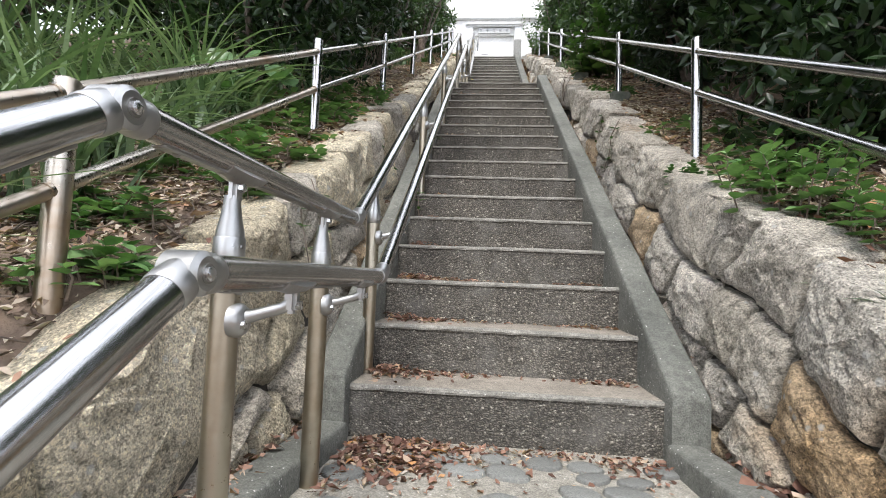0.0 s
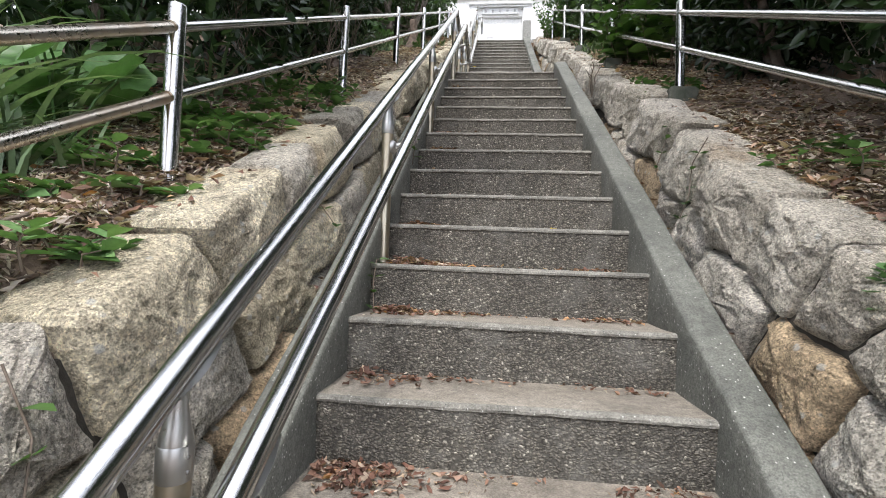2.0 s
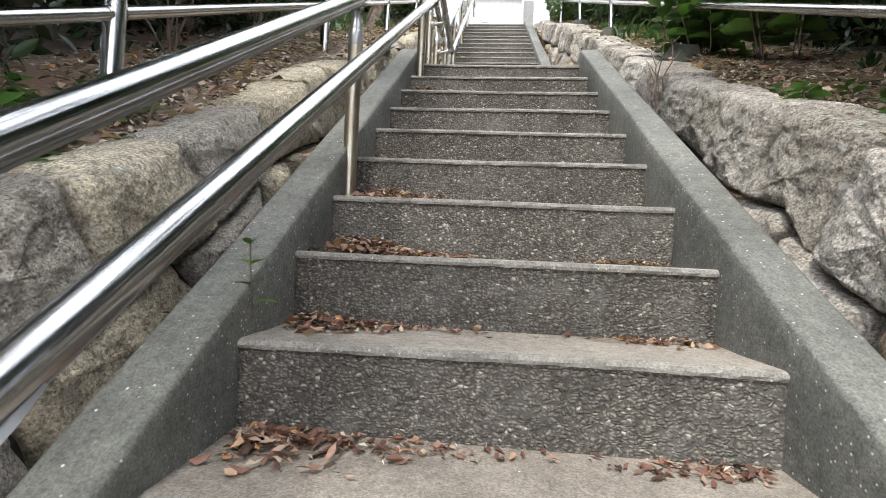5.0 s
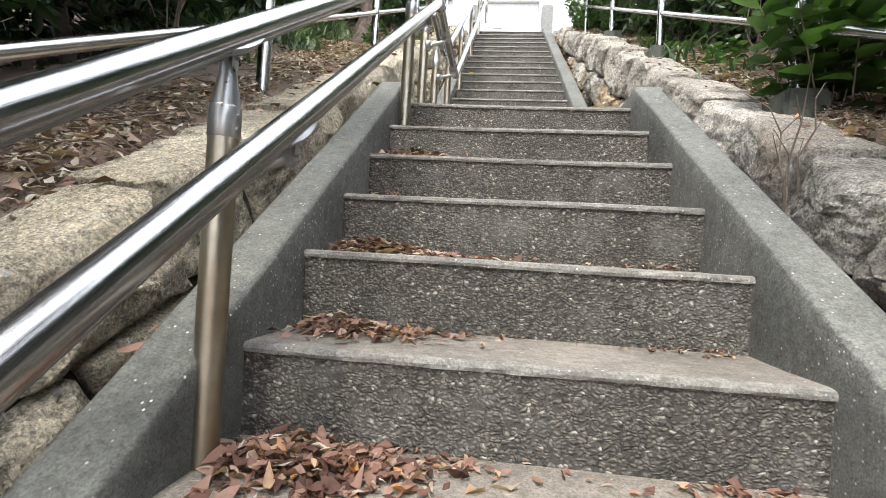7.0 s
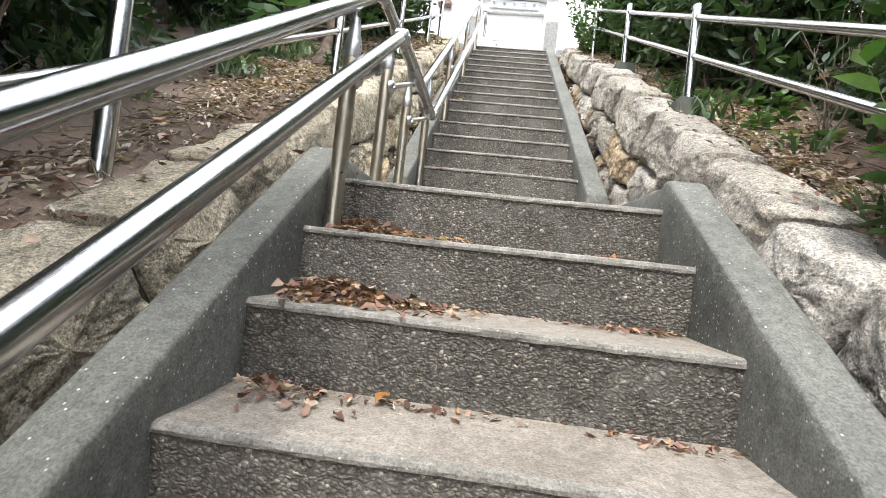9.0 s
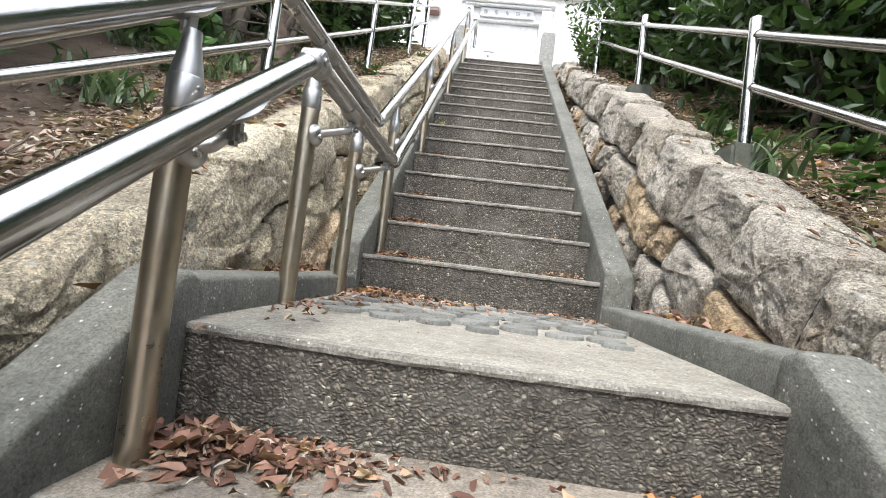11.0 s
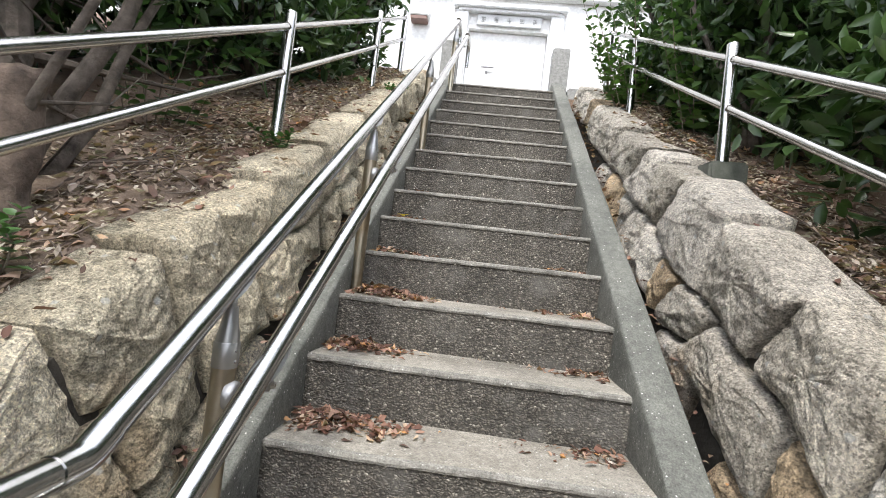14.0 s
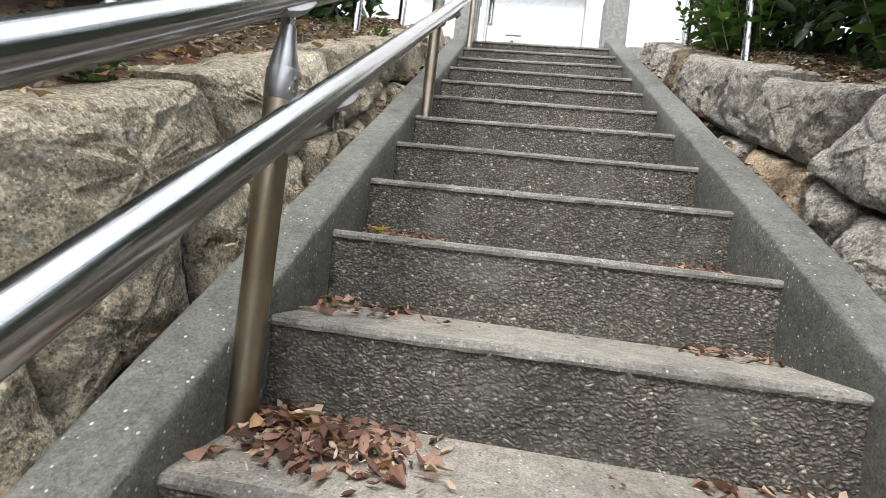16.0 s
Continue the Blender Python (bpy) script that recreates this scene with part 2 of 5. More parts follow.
M_CAST = steel("cast_bracket_steel", (0.40, 0.40, 0.39), 0.38, (0.33, 0.31, 0.28), 0.2)
M_BOLT = steel("bolt_steel", (0.6, 0.6, 0.6), 0.25, (0.25, 0.2, 0.15), 0.2)
M_BLOCK = plain("mossy_concrete_block", (0.055, 0.065, 0.05), (0.15, 0.155, 0.13), 7, 0.9, bump_mm=5, bump_scale=40)
M_BARK = plain("rough_bark", (0.035, 0.027, 0.02), (0.17, 0.14, 0.115), 16, 0.95, bump_mm=14, bump_scale=22)
M_STUMP = plain("weathered_stump_wood", (0.045, 0.032, 0.024), (0.20, 0.15, 0.115), 18, 0.95, bump_mm=16, bump_scale=26)
# M_LEAF: shade among the dense lower trees is put into its dark green
M_LEAF = leafy("shaded_evergreen_leaf", (0.008, 0.021, 0.008), (0.036, 0.068, 0.023), 0.32, spec=0.3)
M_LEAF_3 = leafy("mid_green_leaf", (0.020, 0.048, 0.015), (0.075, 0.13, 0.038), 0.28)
M_LEAF_2 = leafy("bright_leaf", (0.035, 0.085, 0.018), (0.10, 0.19, 0.045), 0.4)
M_GRASS = leafy("long_grass_blade", (0.04, 0.085, 0.03), (0.24, 0.32, 0.18), 0.45)
M_NETTLE = leafy("nettle_leaf", (0.075, 0.16, 0.05), (0.19, 0.31, 0.12), 0.55, spec=0.3)
M_BROAD = leafy("broad_leaf", (0.05, 0.12, 0.03), (0.09, 0.18, 0.06), 0.35)
M_DEAD = leafy("dead_leaf", None, None, 0.7, [(0.0, (0.06, 0.032, 0.02)), (0.3, (0.13, 0.060, 0.042)), (0.55, (0.235, 0.122, 0.085)), (0.8, (0.34, 0.205, 0.15)), (0.93, (0.50, 0.39, 0.29)), (1.0, (0.48, 0.22, 0.07))])
M_LITTER = leafy("old_bank_litter", None, None, 0.8, [(0.0, (0.055, 0.037, 0.027)), (0.22, (0.16, 0.108, 0.08)), (0.45, (0.32, 0.24, 0.185)), (0.7, (0.47, 0.39, 0.32)), (1.0, (0.62, 0.56, 0.49))])
M_PALE = leafy("pale_dead_leaf", None, None, 0.65, [(0.0, (0.11, 0.06, 0.042)), (0.3, (0.24, 0.14, 0.10)), (0.6, (0.42, 0.29, 0.22)), (0.85, (0.55, 0.43, 0.35)), (1.0, (0.46, 0.20, 0.07))])
M_DEAD_2 = leafy("orange_dead_leaf", (0.30, 0.12, 0.03), (0.42, 0.2, 0.06), 0.6)
M_YELLOW = leafy("yellow_leaf", (0.55, 0.38, 0.02), (0.62, 0.45, 0.05), 0.5)
M_TWIG = plain("dry_twig", (0.10, 0.075, 0.055), (0.24, 0.19, 0.15), 20, 0.9, bump_mm=1)
M_WHITE = plain("white_render", (0.74, 0.74, 0.72), (0.84, 0.84, 0.83), 1.2, 0.85, bump_mm=1.5, bump_scale=60)
M_TRIM = plain("pale_grey_trim", (0.66, 0.67, 0.67), (0.76, 0.77, 0.77), 3, 0.8, bump_mm=1.5, bump_scale=60)
M_SIGN = plain("carved_stone_sign", (0.50, 0.51, 0.51), (0.62, 0.63, 0.63), 6, 0.7, bump_mm=1)
M_INK = plain("dark_letter_paint", (0.20, 0.20, 0.20), (0.28, 0.28, 0.28), 10, 0.7, bump_mm=0)
M_PILLAR = plain("speckled_granite_post", (0.22, 0.22, 0.21), (0.42, 0.42, 0.40), 30, 0.8, bump_mm=3, bump_scale=60)
M_ROAD = plain("pale_street_paving", (0.30, 0.29, 0.27), (0.42, 0.41, 0.39), 1.5, 0.9, bump_mm=2, bump_scale=50)
M_BROWN = plain("brown_painted_box", (0.16, 0.09, 0.07), (0.22, 0.13, 0.10), 5, 0.5, bump_mm=0.5)
M_BLUE = plain("blue_plastic", (0.10, 0.42, 0.62), (0.14, 0.5, 0.7), 4, 0.4, bump_mm=0.3)


# ---- mesh helpers ----
def mesh_of(name, verts, faces, mats, idx=None, smooth=True):
    me = bpy.data.meshes.new(name)
    me.from_pydata([tuple(v) for v in verts], [], [tuple(f) for f in faces])
    for m in mats:
        me.materials.append(m)
    if idx is not None:
        me.polygons.foreach_set("material_index", idx)
    if smooth:
        me.shade_smooth()
    me.update()
    return me


def part(name, bm, material, parent, label=""):
    """Links a bmesh as one mesh object under a thing or a part."""
    me = bpy.data.meshes.new(name)
    bm.to_mesh(me)
    bm.free()
    for m in material if isinstance(material, (list, tuple)) else [material]:
        me.materials.append(m)
    me.set_sharp_from_angle(angle=radians(40))
    ob = new(name, me)
    ob.parent = parent
    if parent.type == "EMPTY":
        ob.matrix_parent_inverse = Matrix.Translation(-parent.location)
    return tagged(ob, label)


def box(sx, sy, sz, at=(0, 0, 0), bevel=0.0, segments=2, turn=None):
    bm = bmesh.new()
    bmesh.ops.create_cube(bm, size=1.0)
    bmesh.ops.scale(bm, vec=(sx, sy, sz), verts=bm.verts)
    if bevel:
        bmesh.ops.bevel(bm, geom=bm.edges[:], offset=bevel, segments=segments, affect="EDGES")
    m = Matrix.Translation(at) @ (turn or Matrix())
    bmesh.ops.transform(bm, matrix=m, verts=bm.verts)
    return bm


def tube(points, radius, sides=20, caps=True, radii=None):
    """A round bar through points, mitred at its bends."""
    bm = bmesh.new()
    pts = [Vector(p) for p in points]
    rings = []
    side = None
    for i, p in enumerate(pts):
        a = (pts[i] - pts[i - 1]).normalized() if i else (pts[1] - pts[0]).normalized()
        c = (pts[i + 1] - pts[i]).normalized() if i + 1 < len(pts) else a
        t = (a + c).normalized()
        u = side or (Vector((0, 0, 1)) if abs(t.z) < 0.9 else Vector((1, 0, 0)))
        u = (u - t * u.dot(t)).normalized()
        side = u
        w = t.cross(u)
        k = 1 / max(0.5, t.dot(a))
        r = radii[i] if radii else radius
        rings.append([bm.verts.new(p + (u * math.cos(s) + w * math.sin(s)) * r * (k if len(pts) > 2 and 0 < i < len(pts) - 1 else 1)) for s in (2 * math.pi * j / sides for j in range(sides))])
    for r0, r1 in zip(rings, rings[1:]):
        for j in range(sides):
            f = bm.faces.new((r0[j], r0[(j + 1) % sides], r1[(j + 1) % sides], r1[j]))
            f.smooth = True
    if caps:
        bm.faces.new(rings[0][::-1])
        bm.faces.new(rings[-1])
    bmesh.ops.recalc_face_normals(bm, faces=bm.faces[:])
    return bm


def ball(r, at, squash=1.0, turn=None):
    bm = bmesh.new()
    bmesh.ops.create_uvsphere(bm, u_segments=14, v_segments=9, radius=r)
    bmesh.ops.scale(bm, vec=(1, 1, squash), verts=bm.verts)
    bmesh.ops.transform(bm, matrix=Matrix.Translation(at) @ (turn or Matrix()), verts=bm.verts)
    for f in bm.faces:
        f.smooth = True
    return bm


def prism(profile, x0, x1, bevel=0.0):
    """A (y, z) outline drawn out along x."""
    bm = bmesh.new()
    a = [bm.verts.new((x0, y, z)) for y, z in profile]
    b = [bm.verts.new((x1, y, z)) for y, z in profile]
    bm.faces.new(a[::-1])
    bm.faces.new(b)
    n = len(profile)
    for i in range(n):
        bm.faces.new((a[i], a[(i + 1) % n], b[(i + 1) % n], b[i]))
    bmesh.ops.recalc_face_normals(bm, faces=bm.faces[:])
    if bevel:
        bmesh.ops.bevel(bm, geom=bm.edges[:], offset=bevel, segments=2, affect="EDGES")
    return bm


def group(name, at=(0, 0, 0)):
    ob = new(name)
    ob.location = at
    ob.empty_display_size = 0.1
    return ob


# ---- ground: one sheet, sunk under the stair ----
def slope_line(y):
    """Line through the nosings."""
    if y < Y_LOW:
        return (y - Y_LOW) * RISE / TREAD
    if y < 0:
        return 0.0
    if y < Y_LAND:
        return RISE + y * RISE / TREAD
    if y < Y_2:
        return LAND
    return min(Z_2 + (y - Y_2) * RISE_2 / TREAD_2, Z_TOP)


def ground(x, y):
    a = abs(x)
    if y > 10.25:
        return Z_TOP - 0.03
    z = bank(y)
    if a < 0.86 and y < 10.1:
        return min(slope_line(y), z) - 0.75
    z += min(max(a - 0.98, 0) * 0.9, 0.12) - 0.08 + max(a - 1.3, 0) * (0.12 if a < 6 else 0) + (0.55 if a >= 6 else 0)
    if x > 0 and a < 6:
        z -= 0.075 * math.exp(-((y - 1.0) / 0.8) ** 2)
    if x > 0 and 1.6 < y and a < 6:
        z -= 0.055 * min((y - 1.6) / 0.5, 1.0)
    if a < 6:
        z += 0.035 * noise.noise((x * 2.2, y * 2.2, 0.3)) + 0.012 * noise.noise((x * 9, y * 9, 2.0))
    if y > 9.6:
        f = (y - 9.6) / 0.65
        z = z * (1 - f) + (Z_TOP - 0.03) * f
    return max(z, -7.0)


gx = [-400, -150, -60, -25, -12, -8, -6, -5, -4, -3.4, -2.9, -2.5] + [-2.2 + 0.09 * i for i in range(12)] + [-1.14, -1.08, -1.02, -0.97, -0.92, -0.88, -0.84]
gx = gx + [0.0] + [-v for v in reversed(gx)]
gy = [-400, -150, -60, -25, -12, -8, -6, -5, -4.5] + [-4 + 0.11 * i for i in range(128)] + [10.1, 10.2, 10.3, 11, 12, 14, 20, 40, 120, 500]
gv = [(x, y, ground(x, y)) for y in gy for x in gx]
nx = len(gx)
gf = [(j * nx + i, j * nx + i + 1, (j + 1) * nx + i + 1, (j + 1) * nx + i) for j in range(len(gy) - 1) for i in range(nx - 1)]
gi = [0] * len(gf)
tagged(new("ground", mesh_of("ground", gv, gf, [M_SOIL, M_ROAD], gi)), "bare brown soil of the banks beside the stair", "ground", kind="structure")


# ---- the stair ----
def step_mesh(name, y0, z, rise, depth, half, seed, top=None, seg=48):
    """One cast step: washed-pebble riser, worn light edge, mortar tread."""
    prof = [(0.014, -rise - 0.03), (0.008, -0.026), (0.002, -0.020), (0.000, -0.012), (0.004, -0.003), (0.016, 0.0), (depth * 0.55, -0.003), (depth + 0.03, 0.0), (depth + 0.03, -rise - 0.03)]
    kinds = [0, 0, 2, 2, 2, 1, 1, 0]
    verts, faces, idx = [], [], []
    n = len(prof)
    for i in range(seg + 1):
        x = -half - 0.01 + (2 * half + 0.02) * i / seg
        for k, (py, pz) in enumerate(prof):
            w = 0.0025 * noise.noise((x * 4, seed * 3.1, k * 0.2)) + 0.003 * noise.noise((x * 23, seed * 1.7, k)) if 1 <= k <= 6 else 0
            s = 0.006 * noise.noise((x * 1.3, seed * 7.7, 5))
            verts.append((x, y0 + py + w, z + pz + (s if 1 < k < 7 else 0) + (w * 0.6 if k in (2, 3, 4) else 0)))
    for i in range(seg):
        for k in range(n - 1):
            a = i * n + k
            faces.append((a, a + n, a + n + 1, a + 1))
            idx.append(kinds[k])
    faces += [tuple(range(n)), tuple(range(seg * n, seg * n + n))[::-1]]
    idx += [0, 0]
    return mesh_of(name, verts, faces, [M_RISER, top or M_TREAD, M_EDGE], idx, smooth=False)


def add_step(parent, y0, z, rise, depth, half, seed, top=None, name="step"):
    ob = new(name, step_mesh(name, y0, z, rise, depth, half, seed, top))
    ob.parent = parent
    ob.matrix_parent_inverse = Matrix.Translation(-parent.location)
    return ob


def curb_between(parent, side, x_in, x_in_end, stations, name="curb"):
    """A concrete string beside the steps, with rounded top edges: stations are (y, bottom, top)."""
    fine = []
    for (ya, ba, ta), (yb, bb, tb) in zip(stations, stations[1:]):
        n = max(1, int((yb - ya) / 0.12))
        fine += [(ya + (yb - ya) * i / n, ba + (bb - ba) * i / n, ta + (tb - ta) * i / n) for i in range(n)]
    fine.append(stations[-1])
    y0, y1 = fine[0][0], fine[-1][0]
    verts, faces = [], []
    for y, zb, zt in fine:
        x = x_in + (x_in_end - x_in) * (y - y0) / (y1 - y0)
        for dx, z in ((0, zb), (0, zt - 0.07), (0.001, zt - 0.014), (0.005, zt - 0.004), (0.015, zt), (CURB_W - 0.015, zt), (CURB_W - 0.005, zt - 0.004), (CURB_W, zt - 0.014), (CURB_W, zb)):
            p = Vector((x + dx, y, z))
            w = 0.004 * noise.noise(p * 3.1) + 0.002 * noise.noise(p * 11)
            verts.append((side * (x + dx + w), y, z + (0.006 * noise.noise(p * 2.3 + Vector((7, 0, 0))) + 0.002 * noise.noise(p * 14) if z > zb else 0)))
    m = 9
    for i in range(len(fine) - 1):
        for k in range(m - 1):
            a = i * m + k
            faces.append((a, a + 1, a + m + 1, a + m) if side > 0 else (a, a + m, a + m + 1, a + 1))
    caps = [tuple(range(m)), tuple(range((len(fine) - 1) * m, len(fine) * m))[::-1]]
    faces += caps if side < 0 else [c[::-1] for c in caps]
    me = mesh_of(name, verts, faces, [M_CURB])
    me.set_sharp_from_angle(angle=radians(50))
    ob = new(name, me)
    ob.parent = parent
    ob.matrix_parent_inverse = Matrix.Translation(-parent.location)
    return ob


def string_outline(y0, z0, y1, z1, base):
    return [(y0, z0 - base, z0 - 0.012), (y0 + 0.008, z0 - base, z0), (y1 - 0.05, z1 - base, z1 - 0.012), (y1 - 0.02, z1 - base, z1 - 0.004), (y1 + 0.01, z1 - base, z1 - 0.02), (y1 + 0.02, z1 - base, z1 - 0.05)]


flight_1 = tagged(group("stair", (0, 0, 0)), "grey washed-pebble concrete stair between two sloping curbs", "stair", "flights of the stair", "structure")
for k in range(1, 17):
    add_step(flight_1, (k - 1) * TREAD, k * RISE, RISE, TREAD, HALF, k)
flight_2 = tagged(group("stair", (0, Y_2, LAND)), "grey washed-pebble concrete stair up to the street", "stair", "flights of the stair", "structure")
for k in range(1, 17):
    add_step(flight_2, Y_2 + (k - 1) * TREAD_2, Z_2 + (k - 1) * RISE_2, RISE_2, TREAD_2 if k < 16 else 0.6, HALF_2, k + 40, M_TREAD_2)
flight_0 = tagged(group("stair", (0, Y_LOW, 0)), "grey washed-pebble concrete stair below the bottom landing", "stair", "flights of the stair", "structure")
for k in range(1, 14):
    add_step(flight_0, Y_LOW - k * TREAD, -k * RISE, RISE, TREAD, HALF + 0.02, k + 80)
landing_1 = tagged(group("landing", (0, Y_LOW, 0)), "worn mortar landing with flat stones set in it", "landing", "landings of the stair", "structure")
add_step(landing_1, Y_LOW, 0.0, RISE, -Y_LOW, HALF + 0.06, 61, M_LAND, "landing_slab")
landing_2 = tagged(group("landing", (0, Y_LAND, LAND)), "worn mortar landing with flat stones set in it", "landing", "landings of the stair", "structure")
add_step(landing_2, Y_LAND, LAND, RISE, Y_2 - Y_LAND, HALF + 0.06, 62, M_LAND, "landing_slab")

up = RISE / TREAD
up_2 = RISE_2 / TREAD_2
for side in (-1, 1):
    curb_between(flight_1, side, HALF, HALF, string_outline(-0.06, RISE - 0.06 * up + CURB, Y_LAND + 0.03, LAND + CURB + 0.015, 0.5))
    curb_between(flight_2, side, HALF_2, HALF_2, string_outline(Y_2 - 0.06, Z_2 - 0.06 * up_2 + CURB, 10.28, Z_TOP + CURB + 0.08, 0.5))
    curb_between(flight_0, side, HALF + 0.02, HALF + 0.02, string_outline(Y_LOW - 13 * TREAD, -13 * RISE + CURB, Y_LOW + 0.03, CURB + 0.015, 0.5))
    for thing, y0, y1, z, wide in ((landing_1, Y_LOW + 0.05, -0.06, 0.0, 0.08 if side < 0 else 0.05), (landing_2, Y_LAND + 0.05, Y_2 - 0.06, LAND, 0.015 if side < 0 else 0.005)):
        curb_between(thing, side, HALF + wide, HALF_2 + 0.005, [(y0, z - 0.2, z + 0.085), (y1, z - 0.2, z + 0.075)])


# a pale mortar repair across the top of the curb
patch = box(0.118, 0.13, 0.006, (-HALF - 0.0625, 3.80, RISE + 3.80 * up + CURB + 0.002), 0.002, 1, Matrix.Rotation(math.atan(up), 4, "X"))
bmesh.ops.subdivide_edges(patch, edges=patch.edges[:], cuts=3, use_grid_fill=True)
for v in patch.verts:
    v.co += Vector((0.2, 1.0, up)) * 0.03 * noise.noise((v.co.x * 14, 0.0, 3.0 if v.co.y > 3.80 else 8.0))
part("mortar_repair", patch, M_LAND, flight_1, "pale mortar repair on the curb")

# ---- stone retaining walls ----
def wall_top(side, y):
    """Height of the wall's upper edge: the right wall sags by the bottom flight and swells by the upper one."""
    z = 0.90 + 0.555 * y
    if side > 0:
        z += 0.05 * math.exp(-((y - 6.7) / 1.1) ** 2) - 0.07 * math.exp(-((y - 1.0) / 0.8) ** 2)
    return z


def stone_mesh(poly, side, seed, material):
    """A split stone: an outline (y, v) below the top of the wall, a hewn flat face with broken edges, and a deep tail."""
    rnd = random.Random(seed)
    cy, cv = sum(p[0] for p in poly) / len(poly), sum(p[1] for p in poly) / len(poly)
    pts = poly
    for cut in (0.03, 0.2):
        pts = [q for i, a in enumerate(pts) for b in (pts[(i + 1) % len(pts)],) for q in ((a[0] + (b[0] - a[0]) * cut, a[1] + (b[1] - a[1]) * cut), (b[0] + (a[0] - b[0]) * cut, b[1] + (a[1] - b[1]) * cut))]
    total = [0.0]
    for i, a in enumerate(pts):
        b = pts[(i + 1) % len(pts)]
        total.append(total[-1] + math.hypot(b[0] - a[0], b[1] - a[1]))
    count = 52
    even = []
    j = 0
    for i in range(count):
        d = total[-1] * i / count
        while total[j + 1] < d:
            j += 1
        f = (d - total[j]) / max(total[j + 1] - total[j], 1e-6)
        a, b = pts[j], pts[(j + 1) % len(pts)]
        even.append((a[0] + f * (b[0] - a[0]), a[1] + f * (b[1] - a[1])))
    lift, ty, tv = rnd.uniform(-0.014, 0.014), rnd.uniform(-0.09, 0.09), rnd.uniform(-0.08, 0.06)
    fy, fv, fold = rnd.uniform(-0.06, 0.06), rnd.uniform(-0.06, 0.06), rnd.uniform(0, 6.28)
    # inset from the outline in metres, depth behind the face
    rings = [(0.037, 0.26), (0.018, 0.235), (0.012, 0.20), (0.010, 0.15), (0.009, 0.11), (0.0085, 0.08), (0.0085, 0.055), (0.0095, 0.035), (0.012, 0.020), (0.019, 0.008), (0.034, 0.0), (0.053, -0.005), (0.068, -0.007), (0.085, -0.009), (0.103, -0.010), (0.122, -0.011), (0.145, -0.012)]
    verts, faces = [], []
    for inset, d in rings + [(None, -0.016)]:
        for (y, v) in even if inset is not None else [(cy, cv)]:
            r = math.hypot(y - cy, v - cv)
            k = 1 - min(inset / max(r, 1e-6), 0.88) if inset is not None else 0
            yy, vv = cy + (y - cy) * k, cv + (v - cv) * k
            p = Vector((yy, vv, seed * 0.73))
            crease = abs((yy - cy - fy) * math.cos(fold) + (vv - cv - fv) * math.sin(fold)) * 0.07 - 0.004
            rough = 0.016 * noise.noise(p * 5) + 0.013 * abs(noise.noise(p * 11)) + 0.008 * noise.noise(p * 23) + 0.009 * noise.noise(p * 47)
            face = 0.83 + 0.17 * vv + lift + ty * (yy - cy) + tv * (vv - cv) + crease
            edge = inset is not None and inset < 0.0105
            q = Vector((yy, d, seed * 0.31))
            e = (0.003 * noise.noise(p * 9) + 0.003 * noise.noise(p * 27)) if edge else 0
            topz = (0.010 * noise.noise(q * 7) + 0.006 * noise.noise(q * 19) + 0.004 * noise.noise(Vector((yy, d, vv)) * 45)) if edge and d > 0.02 else 0
            verts.append((side * (face + d + rough * (1 if d < 0.03 else 0.3)), yy + e, wall_top(side, yy) + vv + e + topz))
    n = len(rings)
    for r in range(n - 1):
        for i in range(count):
            a, b = r * count + i, r * count + (i + 1) % count
            faces.append((a, b, b + count, a + count))
    last = (n - 1) * count
    for i in range(count):
        faces.append((last + i, last + (i + 1) % count, n * count))
    faces.append(tuple(range(count))[::-1])
    if side > 0:
        faces = [f[::-1] for f in faces]
    me = mesh_of("stone", verts, faces, [material])
    me.set_sharp_from_angle(angle=radians(24))
    return me


def wall_bottom(y):
    return slope_line(y) + 0.02 - (0.90 + 0.555 * y)


